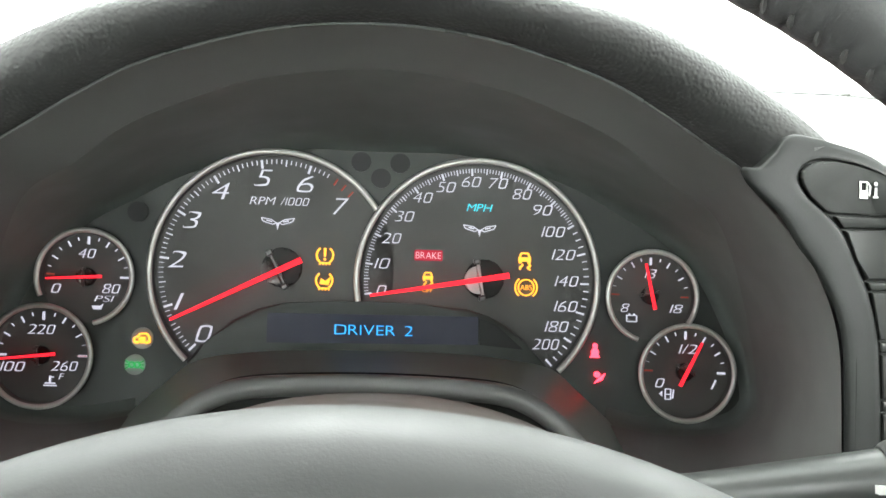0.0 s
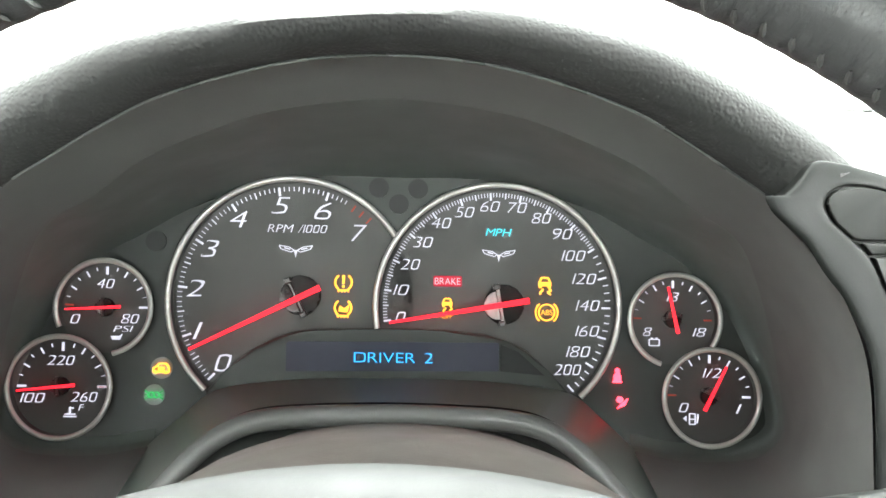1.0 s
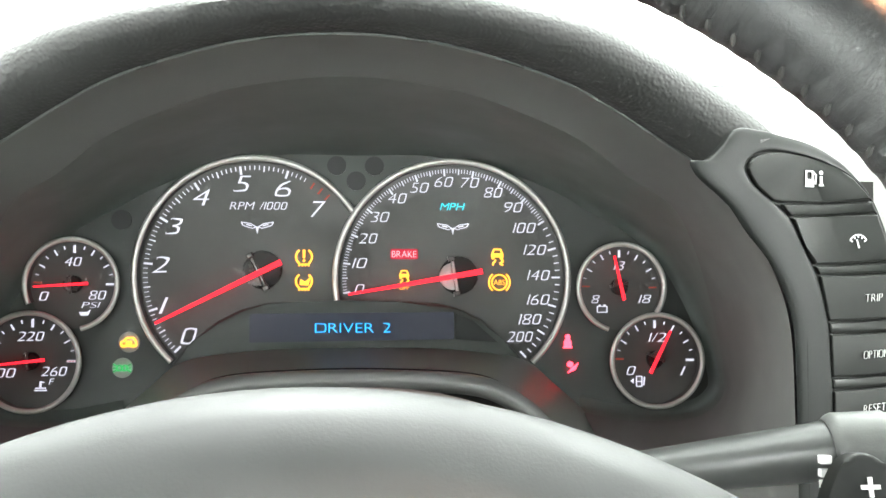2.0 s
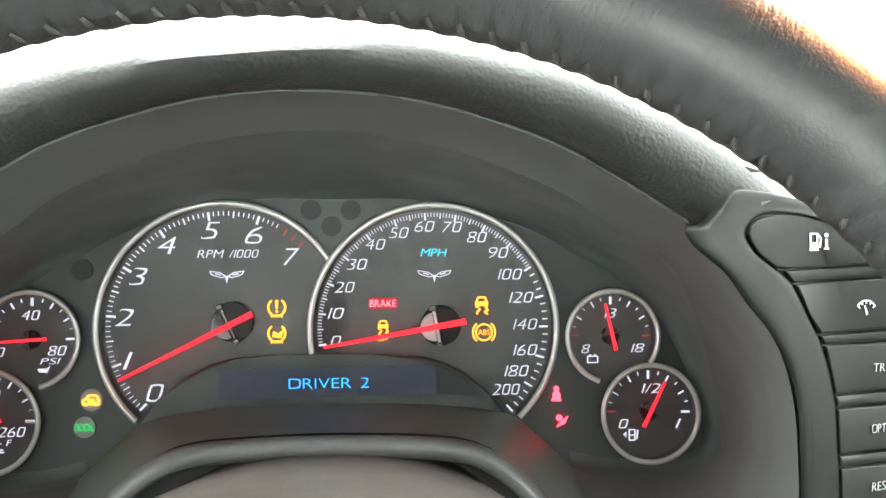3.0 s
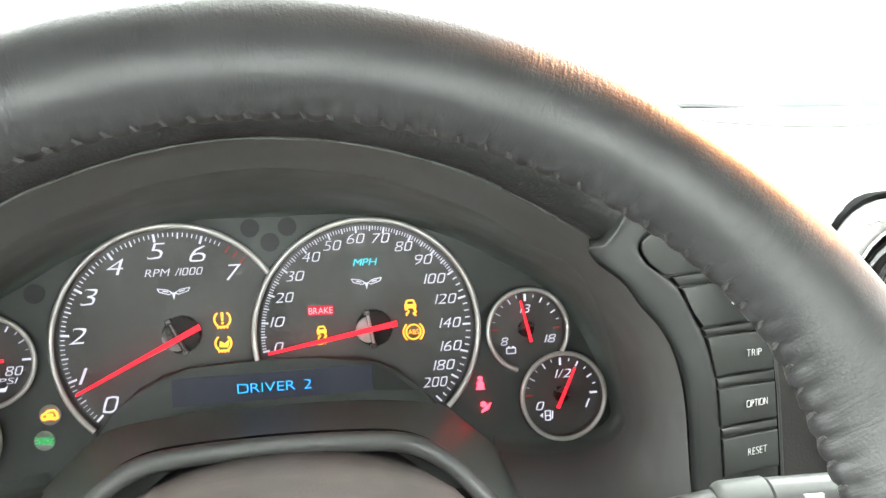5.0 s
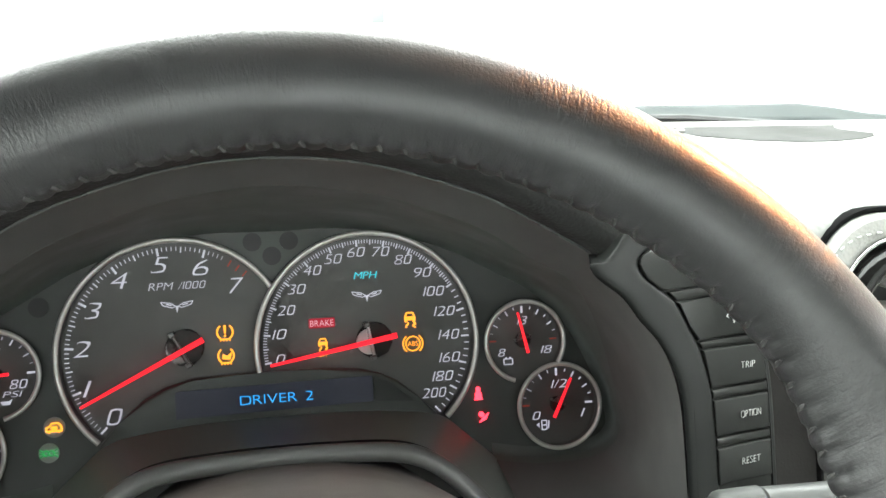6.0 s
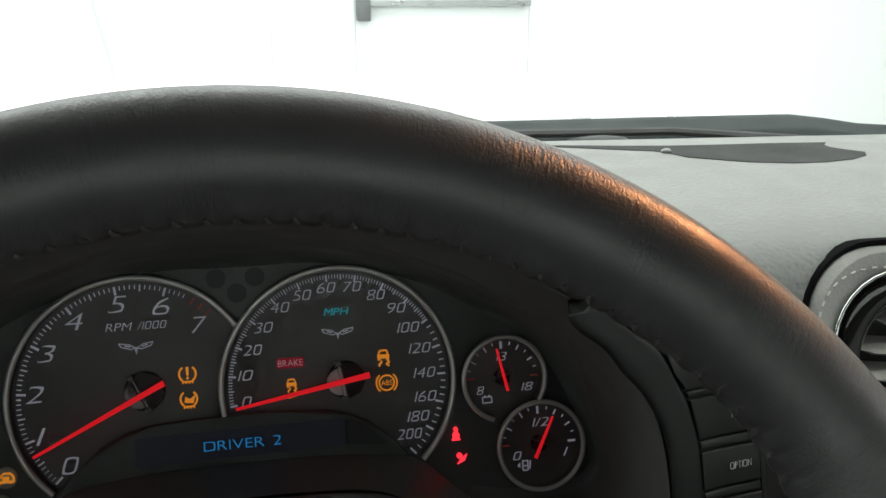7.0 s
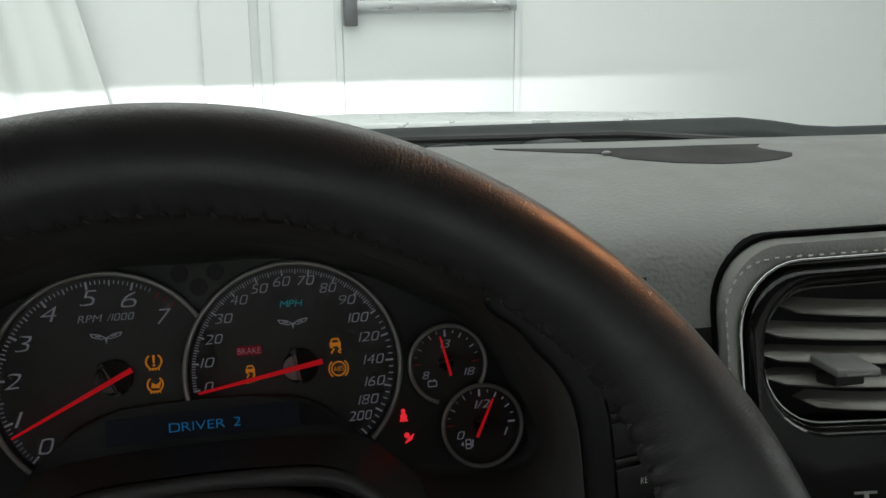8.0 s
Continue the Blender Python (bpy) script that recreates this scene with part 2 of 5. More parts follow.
def curve_through(points, steps):
    """A smooth curve through the points, with that many steps between two of them."""
    ps = [Vector(p) for p in points]
    ps = [2 * ps[0] - ps[1]] + ps + [2 * ps[-1] - ps[-2]]
    out = []
    for i in range(1, len(ps) - 2):
        a, b, c, d = ps[i - 1:i + 3]
        for s in range(steps):
            t = s / steps
            out.append(0.5 * (2 * b + (c - a) * t + (2 * a - 5 * b + 4 * c - d) * t * t + (3 * b - a - 3 * c + d) * t ** 3))
    return out + [ps[-2]]


def tube(bm, path, radius, k=10, cap=True):
    """A round tube along a path of points; radius may be a list."""
    rows = []
    for i, p in enumerate(path):
        d = (path[min(i + 1, len(path) - 1)] - path[max(i - 1, 0)]).normalized()
        a = d.orthogonal().normalized() if i == 0 else (last - d * last.dot(d)).normalized()
        last = a
        b = d.cross(a)
        r = radius[i] if isinstance(radius, list) else radius
        rows.append([p + r * (a * math.cos(2 * math.pi * j / k) + b * math.sin(2 * math.pi * j / k)) for j in range(k)])
    return loft(bm, rows, closed=True, cap=cap)


def arc_points(cx, cz, r, a0, a1, y, k):
    return [Vector((cx + r * math.cos(radians(a0 + (a1 - a0) * i / k)), y, cz + r * math.sin(radians(a0 + (a1 - a0) * i / k)))) for i in range(k + 1)]


ROUND = {"0": "abcd", "O": "abcd", "3": "abcd", "6": "abcd", "8": "abcd", "9": "abcd", "S": "abcd", "C": "abcd", "2": "ab", "5": "cd", "D": "ad"}


def squared(ch, u, v, amount):
    """Draws the round corners of a character out towards its box, as in the squared lettering of dials."""
    quarter = ("a" if u > 0 else "b") if v > 0 else ("d" if u > 0 else "c")
    r, top = math.hypot(u, v), max(abs(u), abs(v))
    if quarter not in ROUND.get(ch, "") or top < 1e-6:
        return u, v
    k = 1 + amount * (min(r, 1.0) / top - 1) if r <= 1 else 1 + amount * max(0.0, 1 / top - 1)
    return u * k, v * k


def letters(bm, text, cx, cz, height, width, y, depth=0.0004, lean=0.25, thin=-0.016, square=0.6, gap=0.13):
    """Writing in the dial plane, fitted to a height and width and centred."""
    pen, faces, points = 0.0, [], []
    for ch in text:
        if ch == " ":
            pen += 0.42
            continue
        cu = bpy.data.curves.new("writing", "FONT")
        cu.body, cu.resolution_u, cu.offset = ch, 6, thin
        ob = bpy.data.objects.new("writing", cu)
        me = bpy.data.meshes.new_from_object(ob)
        xs, zs = [v.co.x for v in me.vertices], [v.co.y for v in me.vertices]
        x0, x1, z0, z1 = min(xs), max(xs), min(zs), max(zs)
        wide = 1.0 if ch in "1I/" else 1.12
        first = len(points)
        for v in me.vertices:
            u, w = squared(ch, (2 * v.co.x - x0 - x1) / (x1 - x0), (2 * v.co.y - z0 - z1) / (z1 - z0), square)
            z = (z0 + z1) / 2 + w * (z1 - z0) / 2
            points.append((pen + (u + 1) / 2 * (x1 - x0) * wide + lean * z, z))
        faces += [[first + i for i in f.vertices] for f in me.polygons]
        pen += (x1 - x0) * wide + gap
        bpy.data.objects.remove(ob)
        bpy.data.curves.remove(cu)
        bpy.data.meshes.remove(me)
    xs, zs = [p[0] for p in points], [p[1] for p in points]
    x0, x1, z0, z1 = min(xs), max(xs), min(zs), max(zs)
    kx, kz = width / (x1 - x0), height / (z1 - z0)
    flat_xz = [(cx + (x - (x0 + x1) / 2) * kx, cz + (z - (z0 + z1) / 2) * kz) for x, z in points]
    front, rear = [[bm.verts.new((x, yy, z)) for x, z in flat_xz] for yy in (y - depth, y)]
    edges = collections.Counter()
    for f in faces:
        bm.faces.new([front[i] for i in f])
        bm.faces.new([rear[i] for i in reversed(f)])
        for a, b in zip(f, f[1:] + f[:1]):
            edges[(a, b)] += 1
    for a, b in edges:
        if (b, a) not in edges:
            bm.faces.new((front[a], rear[a], rear[b], front[b]))
    return bm


def mm(points):
    return [tuple(c / 1000 for c in p) for p in points]


def mirrored(half, axis=-46.0):
    """A curve of (offset, z, y) in millimetres from its middle to one end, laid out on both sides, as points."""
    right = [(axis + d, y, z) for d, z, y in half]
    left = [(axis - d, y, z) for d, z, y in half[1:]]
    return mm(list(reversed(left)) + right)


# ---- the hall ----
WALL_Y = 3.9
bm = box(bmesh.new(), -5.2, 5.2, -6.2, WALL_Y + 0.2, -0.15, 0.0)
solid("floor", bm, FLOOR_GREY, "grey sealed concrete floor of the hall", "floor", "structure")
bm = box(bmesh.new(), -5.2, 5.2, -6.2, WALL_Y + 0.2, 3.0, 3.15)
solid("ceiling", bm, WALL_PAINT, "plain white ceiling of the hall", "ceiling", "structure")
bm = box(bmesh.new(), -5.2, 0.455, WALL_Y, WALL_Y + 0.2, 0, 3.0)
box(bm, 1.325, 5.2, WALL_Y, WALL_Y + 0.2, 0, 3.0)
box(bm, 0.455, 1.325, WALL_Y, WALL_Y + 0.2, 2.05, 3.0)
solid("wall_front", bm, WALL_PAINT, "white painted wall in front of the car", "wall", "structure")
for nm, b in (("wall_left", (-5.2, -5.0, -6.0, WALL_Y)), ("wall_right", (5.0, 5.2, -6.0, WALL_Y)), ("wall_back", (-5.0, 5.0, -6.2, -6.0))):
    solid(nm, box(bmesh.new(), *b, 0, 3.0), WALL_PAINT, "plain white painted wall", "wall", "structure")

# the door with its push bar
door = new("door_1")
door.matrix_world = pose(0.86, WALL_Y, 0)
tagged(door, "closed white exit door with a steel push bar", "door", "", "structure")
BASE[door.name] = Vector((0.86, WALL_Y, 0))
part("door_leaf", box(bmesh.new(), 0.4665, 1.3135, WALL_Y - 0.012, WALL_Y + 0.08, 0.01, 2.04, 0.004), DOOR_PAINT, door)
bm = box(bmesh.new(), 0.43, 0.465, WALL_Y - 0.015, WALL_Y + 0.1, 0, 2.08, 0.004)
box(bm, 1.315, 1.35, WALL_Y - 0.015, WALL_Y + 0.1, 0, 2.08, 0.004)
box(bm, 0.465, 1.315, WALL_Y - 0.015, WALL_Y + 0.1, 2.045, 2.08, 0.004)
part("door_frame", bm, DOOR_PAINT, door)
part("push_bar", box(bmesh.new(), 0.52, 1.285, WALL_Y - 0.075, WALL_Y - 0.03, 1.055, 1.105, 0.012, 3), STEEL, door, "steel push bar across the door")
part("bar_bracket", box(bmesh.new(), 0.470, 0.530, WALL_Y - 0.09, WALL_Y + 0.03, 0.985, 1.12, 0.006), DARK_STEEL, door, "dark steel latch case")
part("bar_bracket", box(bmesh.new(), 1.27, 1.305, WALL_Y - 0.08, WALL_Y + 0.03, 1.05, 1.11, 0.006), STEEL, door)

# painted posts and ducts on the wall beside the door
bm = box(bmesh.new(), -0.185, 0.035, WALL_Y - 0.035, WALL_Y, 0, 3.0, 0.008)
solid("wall_post", bm, WALL_PAINT, "white boxed-in post on the wall", "post", "structure")
bm = box(bmesh.new(), 0.075, 0.13, WALL_Y - 0.03, WALL_Y, 0, 3.0, 0.008)
solid("wall_conduit", bm, DOOR_PAINT, "white painted conduit running up the wall", "conduit", "structure")
bm = bmesh.new()
rows = []
for z in (2.92, 2.2, 1.5, 0.9, 0.4, 0.04):
    row = []
    for i in range(97):
        u = i / 96
        x = -1.68 + 1.05 * u - 0.21 * (z - 0.80) * u * u
        row.append(Vector((x, WALL_Y - 0.09 + 0.016 * math.sin(u * 23 + 0.9 * math.sin(z * 1.1)) + 0.008 * math.sin(u * 51 + 1.5 * z), z)))
    rows.append(row)
loft(bm, rows)
solid("curtain", bm, mat("white_curtain_cloth", (0.76, 0.79, 0.77), 0.9, vary=0.05, vary_scale=6), "white hanging cloth in soft folds against the wall", "curtain").modifiers.new("thickness", "SOLIDIFY").thickness = 0.004


# ---- the car around the driver ----
# bonnet and cowl ahead of the windscreen
L = LEVEL
body = new("car_body")
body.matrix_world = pose(0, 0, 0.14)
BASE[body.name] = Vector((0, 0, 0.14))


def step_down(x, start, width):
    """A soft step from 0 to 1."""
    u = max(0.0, min(1.0, (x - start) / width))
    return u * u * (3 - 2 * u)


tagged(body, "silver car body with a dark lined cabin", "car")
bm = bmesh.new()
rows = []
for y, z, droop in ((0.34, 0.024, 0.0), (0.345, 0.052, 0.03), (0.40, 0.052, 0.04), (0.60, 0.027, 0.06), (0.9, -0.03, 0.08), (1.3, -0.14, 0.10), (1.55, -0.24, 0.1), (1.62, -0.34, 0.1), (1.60, -0.55, 0.1)):
    rows.append([Vector((x, y, L + z - droop * (abs(x) / 0.85) ** 2 - 0.014 * step_down(x, 0.445, 0.09))) for x in [-0.85 + 1.7 * i / 40 for i in range(41)]])
loft(bm, rows)
hood = part("bonnet", bm, CAR_PAINT, body, "silver painted bonnet")
hood.modifiers.new("thickness", "SOLIDIFY").thickness = -0.008
bm = bmesh.new()
rows = []
for y, z in ((0.296, 0.0), (0.2965, 0.0405), (0.298, 0.0425), (0.302, 0.0435), (0.318, 0.0495), (0.325, 0.0512), (0.336, 0.046), (0.338, 0.0)):
    rows.append([Vector((x, y - 0.10 * (abs(x + 0.05) / 0.8) ** 2 * 0.3, L + z - 0.012 * step_down(x, 0.425, 0.105))) for x in [-0.8 + 1.6 * i / 48 for i in range(49)]])
loft(bm, rows)
cowl = part("cowl", bm, COWL_GREY, body, "dark weathered plastic cowl below the windscreen")
cowl.modifiers.new("thickness", "SOLIDIFY").thickness = -0.004
bm = bmesh.new()
loft(bm, [[Vector((x, y - 0.03 * (abs(x + 0.05) / 0.8) ** 2, L + z)) for x in [-0.8 + 1.6 * i / 24 for i in range(25)]] for y, z in ((0.19, 0.012), (0.20, 0.004), (0.28, 0.004), (0.292, 0.012))])
part("cowl_trough", bm, RUBBER, body, "black drain trough below the cowl").modifiers.new("thickness", "SOLIDIFY").thickness = -0.003
# washer jet and hinge pieces on the cowl
for x, y, z, w, d in ((0.143, 0.262, 0.045, 0.020, 0.012), (0.232, 0.262, 0.046, 0.026, 0.008)):
    bm = bmesh.new()
    bmesh.ops.create_uvsphere(bm, u_segments=16, v_segments=8, radius=1.0)
    bmesh.ops.scale(bm, verts=bm.verts, vec=(w, d, 0.004))
    bmesh.ops.translate(bm, verts=bm.verts, vec=(x, y, L + z))
    part("wiper_pivot_cap", bm, COWL_CAP, body, "grey wiper pivot cap", smooth=60)
# wiper parked on the cowl
wiper = new("wiper")
wiper.matrix_world = pose(0.2, 0.27, L + 0.045)
BASE[wiper.name] = Vector((0.2, 0.27, L + 0.045))
tagged(wiper, "black wiper arm and blade resting on the cowl", "wiper")
part("wiper_arm", tube(bmesh.new(), [Vector((0.02, 0.25, L + 0.045)), Vector((0.10, 0.262, L + 0.054)), Vector((0.30, 0.27, L + 0.050)), Vector((0.44, 0.25, L + 0.040))], 0.0035, 8), RUBBER, wiper)
part("wiper_blade", box(bmesh.new(), 0.24, 0.42, 0.238, 0.246, L + 0.034, L + 0.046, 0.002), RUBBER, wiper)

# front end: unseen plates added to cut off the headlamp beams
for sx in (-0.62, 0.66):
    bm = box(bmesh.new(), sx - 0.12, sx + 0.12, 1.745, 1.75, 0.6223, 0.70)
    box(bm, sx - 0.12, sx + 0.12, 1.60, 1.75, 0.70, 0.705)
    part("beam_cut_plate", bm, RUBBER, body)

# roof, doors and the back of the cabin
bm = bmesh.new()
rows = [[Vector((x, y, L + z - 0.05 * (x / 0.68) ** 2)) for x in [-0.68 + 1.36 * i / 16 for i in range(17)]] for y, z in ((-0.20, 0.295), (-0.45, 0.33), (-0.72, 0.335), (-0.78, 0.335))]
loft(bm, rows)
roof = part("roof", bm, LINER, body, "dark cloth-lined roof")
roof.modifiers.new("thickness", "SOLIDIFY").thickness = 0.02
bm = bmesh.new()
loft(bm, [[Vector((x, y - 0.10 * (x / 0.65) ** 2, L + z - 0.02 * (x / 0.65) ** 2)) for x in [-0.65 + 1.3 * i / 20 for i in range(21)]] for y, z in ((0.215, 0.030), (0.10, 0.125), (-0.05, 0.225), (-0.19, 0.292))])
screen_glass = part("windscreen", bm, clear_glass("windscreen_glass"), body, "clear raked windscreen", smooth=60)
screen_glass.visible_shadow = False
part("cabin_back", box(bmesh.new(), -0.7, 0.7, -1.28, -1.25, 0.15, L + 0.02), LINER, body)
for x in (-0.74, 0.74):
    part("door_panel", box(bmesh.new(), x - 0.03, x + 0.03, -1.25, 0.15, 0.2, L - 0.02, 0.01), PLASTIC, body)
part("cabin_floor", box(bmesh.new(), -0.72, 0.72, -1.25, 0.3, 0.14, 0.17), LINER, body)

# ---- dashboard ----
dash = thing("dashboard", (0.1, 0.0, -0.05), "dark grained vinyl dashboard with a soft rolled edge", "dashboard")
INV = CAR.inverted()


def from_world(x, y, z):
    return INV @ Vector((x, y, LEVEL + z))


PROFILE = ((0.190, -0.02), (0.188, 0.052), (0.178, 0.0602), (0.10, 0.0625), (0.02, 0.061), (-0.035, 0.0575), (-0.060, 0.052), (-0.0705, 0.044), (-0.0735, 0.035), (-0.0800, 0.01), (-0.0905, -0.03), (-0.1065, -0.09), (-0.1170, -0.13), (-0.08, -0.22))


def dash_strip(x0, x1, profile, steps, bm=None):
    rows = []
    for y, z in profile:
        row = []
        for i in range(steps + 1):
            x = x0 + (x1 - x0) * i / steps
            bow = 0.035 * max(0, (x - 0.15)) / 0.4
            row.append(from_world(x, y - (bow if y > 0.1 else 0), z - 0.03 * max(0, -x - 0.2)))
        rows.append(row)
    return loft(bm or bmesh.new(), rows)


# the dash top leaves an opening for the vent pod
bm = dash_strip(0.12, 0.160, PROFILE[:9], 4)
dash_strip(0.160, 0.202, PROFILE[:10], 4, bm)
dash_strip(0.202, 0.398, PROFILE[:9] + ((-0.035, 0.022), (0.02, 0.02)), 10, bm)
dash_strip(0.398, 0.70, PROFILE[:11], 15, bm)
part("dash_top", bm, DASH_SKIN, dash, "soft grained dash top on the passenger side", smooth=60)
# each strip turns darker from its own profile row downwards
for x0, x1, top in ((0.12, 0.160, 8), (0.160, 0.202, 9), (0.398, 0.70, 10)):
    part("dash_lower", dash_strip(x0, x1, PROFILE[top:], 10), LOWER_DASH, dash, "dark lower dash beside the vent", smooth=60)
part("dash_shoulder", dash_strip(0.03, 0.075, PROFILE[4:7], 4, dash_strip(0.075, 0.12, PROFILE[4:8], 4)), DASH_SKIN, dash, smooth=60)
part("dash_middle", dash_strip(-0.24, 0.03, PROFILE[:6], 16, dash_strip(0.03, 0.12, PROFILE[:5], 5)), DASH_SKIN, dash, "grained dash top behind the hood", smooth=60)
part("dash_end", dash_strip(-0.70, -0.24, PROFILE, 20), DASH_SKIN, dash, "grained dash end by the door", smooth=60)
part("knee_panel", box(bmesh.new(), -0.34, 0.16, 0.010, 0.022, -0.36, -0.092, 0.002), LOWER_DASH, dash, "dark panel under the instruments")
# dark slot of the windscreen vent
slot = [(0.1500, 0.1540), (0.2000, 0.1365), (0.2300, 0.1295), (0.2600, 0.1265), (0.3000, 0.1240), (0.3340, 0.1190), (0.3255, 0.1085), (0.3225, 0.0980), (0.3275, 0.0870), (0.3330, 0.0780), (0.3270, 0.0690), (0.3120, 0.0600), (0.2900, 0.0550), (0.2700, 0.0555), (0.2450, 0.0640), (0.2180, 0.0840), (0.2080, 0.1100), (0.1840, 0.1250), (0.1510, 0.1490)]


def dash_z(y):
    for (y1, z1), (y0, z0) in zip(PROFILE[1:], PROFILE[2:]):
        if y0 <= y <= y1:
            return z0 + (z1 - z0) * (y - y0) / (y1 - y0)
    return 0.05


bm = bmesh.new()
lo = [bm.verts.new(from_world(x, y, dash_z(y) - 0.004)) for x, y in slot]
hi = [bm.verts.new(from_world(x, y, dash_z(y) + 0.0005)) for x, y in slot]
bm.faces.new(hi)
bm.faces.new(list(reversed(lo)))
for i in range(len(slot)):
    j = (i + 1) % len(slot)
    bm.faces.new((lo[i], lo[j], hi[j], hi[i]))
part("speaker_grille", bm, mat("dark_grille", (0.026, 0.027, 0.025), 0.75, spec=0.2, grain=0.6, scale=900, dist=0.001), dash, "dark fine-mesh grille let into the dash top")
bm = bmesh.new()
bmesh.ops.create_uvsphere(bm, u_segments=14, v_segments=8, radius=0.0027)
bmesh.ops.scale(bm, verts=bm.verts, vec=(1.2, 1.0, 0.6))
bmesh.ops.translate(bm, verts=bm.verts, vec=from_world(0.212, 0.101, 0.0638))
part("sunlight_sensor", bm, mat("grey_sensor", (0.26, 0.26, 0.25), 0.4), dash, "pale grey sensor dome")

# ---- air vent ----
vent = thing("air_vent", (0.29, -0.06, -0.03), "dashboard air vent with grey slats in a gloss black surround", "air vent")
VY = -0.082


def ring_outline(cx, cz, hw, hh, r, k=8):
    pts = []
    for sx, sz, a in ((1, 1, 0), (-1, 1, 90), (-1, -1, 180), (1, -1, 270)):
        for i in range(k + 1):
            t = radians(a + 90 * i / k)
            pts.append((cx + sx * (hw - r) + r * math.cos(t), cz + sz * (hh - r) + r * math.sin(t)))
    return pts


def ring(bm, outer, inner, y_out, y_in, y_back):
    """A frame between two outlines of equal count: rounded front face, with outer and inner walls."""
    rows = [[Vector((x, y_back, z)) for x, z in outer], [Vector((x, y_out, z)) for x, z in outer],
            [Vector((x * 0.75 + u * 0.25, min(y_out, y_in) - 0.002, z * 0.75 + w * 0.25)) for (x, z), (u, w) in zip(outer, inner)],
            [Vector((x * 0.25 + u * 0.75, min(y_out, y_in) - 0.0015, z * 0.25 + w * 0.75)) for (x, z), (u, w) in zip(outer, inner)],
            [Vector((x, y_in, z)) for x, z in inner], [Vector((x, y_back, z)) for x, z in inner]]
    return loft(bm, rows, closed=True)


def rounded_ring(bm, rows, y_back):
    """A frame of rounded section: rows of (outline, depth) from its outer edge to its opening."""
    rows = [(rows[0][0], y_back), *rows, (rows[-1][0], y_back)]
    return loft(bm, [[Vector((x, y, z)) for x, z in outline] for outline, y in rows], closed=True)


def sag(outline):
    """The lower edge of the opening drops a little towards the right."""
    return [(x, z - 0.07 * (x - 0.22) * max(0, min(1, -z / 0.06))) for x, z in outline]


pod = ring_outline(0.30, -0.055, 0.1060, 0.0838, 0.033)
edge_outline = ring_outline(0.30, -0.055, 0.0965, 0.0725, 0.034)
gloss = ring_outline(0.30, -0.055, 0.0950, 0.0710, 0.033)
hole_in = sag(ring_outline(0.30, -0.0285, 0.0818, 0.0323, 0.029))
# a solid near-black ring stands in for the shade around the pod
part("gap_shade_ring", ring(bmesh.new(), ring_outline(0.30, -0.055, 0.1086, 0.0870, 0.035), pod, VY + 0.0015, VY + 0.0015, VY + 0.03), GAP_BLACK, vent, "black ring standing in for the shadow gap around the vent pod")
part("vent_pad", ring(bmesh.new(), pod, edge_outline, VY + 0.001, VY - 0.001, VY + 0.04), PAD, vent, "stitched grey vinyl pad")
# a thin metal tube stands in for the highlight along the gloss bevel
part("edge_highlight", tube(bmesh.new(), [Vector((x, VY - 0.0028, z)) for x, z in edge_outline + edge_outline[:1]], 0.0011, 10), SMOKE_CHROME, vent, "thin bright line standing in for the highlight on the surround's edge")
bevel = [(ring_outline(0.30, -0.055, 0.0950 - d, 0.0710 - d, 0.033 - d * 0.6), VY + y) for d, y in ((0.0, 0.006), (0.0006, 0.0022), (0.0018, -0.0010), (0.0032, -0.0032), (0.0048, -0.0046), (0.0062, -0.0051), (0.0066, -0.0051))]
bevel += [(sag(ring_outline(0.30, -0.0285, 0.0830 + d, 0.0335 + d, 0.030 + d * 0.6)), VY + y) for d, y in ((0.0046, -0.0051), (0.0040, -0.0050), (0.0022, -0.0036), (0.0010, -0.0014), (0.0, 0.0032))]
part("vent_surround", rounded_ring(bmesh.new(), bevel, VY + 0.03), GLOSS_BLACK, vent, "gloss black vent surround", smooth=70)
part("inner_rim", tube(bmesh.new(), [Vector((x, VY + 0.0035, z)) for x, z in hole_in + hole_in[:1]], 0.0008, 8), SMOKE_CHROME, vent)
part("vent_back", box(bmesh.new(), 0.205, 0.395, VY + 0.045, VY + 0.05, -0.08, 0.012), RUBBER, vent)
for i in range(5):
    z = -0.0065 - 0.0118 * i
    w = (0.064, 0.0765, 0.0775, 0.0750, 0.056)[i]
    bm = bmesh.new()
    sec = [(-0.0080, -0.0044), (-0.0096, -0.0036), (-0.0090, -0.0020), (-0.0050, 0.0010), (0.0010, 0.0040), (0.0016, 0.0030), (-0.0030, -0.0014)]
    rows = []
    for t in range(19):
        u = -1 + t / 9
        x = 0.30 + w * u
        bowl = 0.007 * u * u
        thin = max(0.15, 1 - max(0, abs(u) - 0.86) ** 2 / 0.0225)
        rows.append([Vector((x, VY + 0.013 + yy + bowl, z - 0.060 * (x - 0.235) + 0.003 * u * u - 0.0015 + (zz + 0.001) * thin)) for yy, zz in sec])
    loft(bm, rows, closed=True, cap=True)
    part("slat", bm, SLAT_GREY, vent)
bm = box(bmesh.new(), 0.2450, 0.2690, VY - 0.012, VY + 0.006, -0.0345, -0.0300, 0.0011, 3)
for v in bm.verts:
    v.co.z -= 0.30 * (VY + 0.006 - v.co.y) + 0.060 * (v.co.x - 0.257)
    v.co.x += 0.12 * (VY + 0.006 - v.co.y)
tab = part("vent_tab", bm, TAB_GREY, vent, "grey sliding tab on the slats")
part("tab_line", box(bmesh.new(), 0.2520, 0.2660, VY - 0.0126, VY - 0.0118, -0.0386, -0.0379), LAMP_GREY, tab)
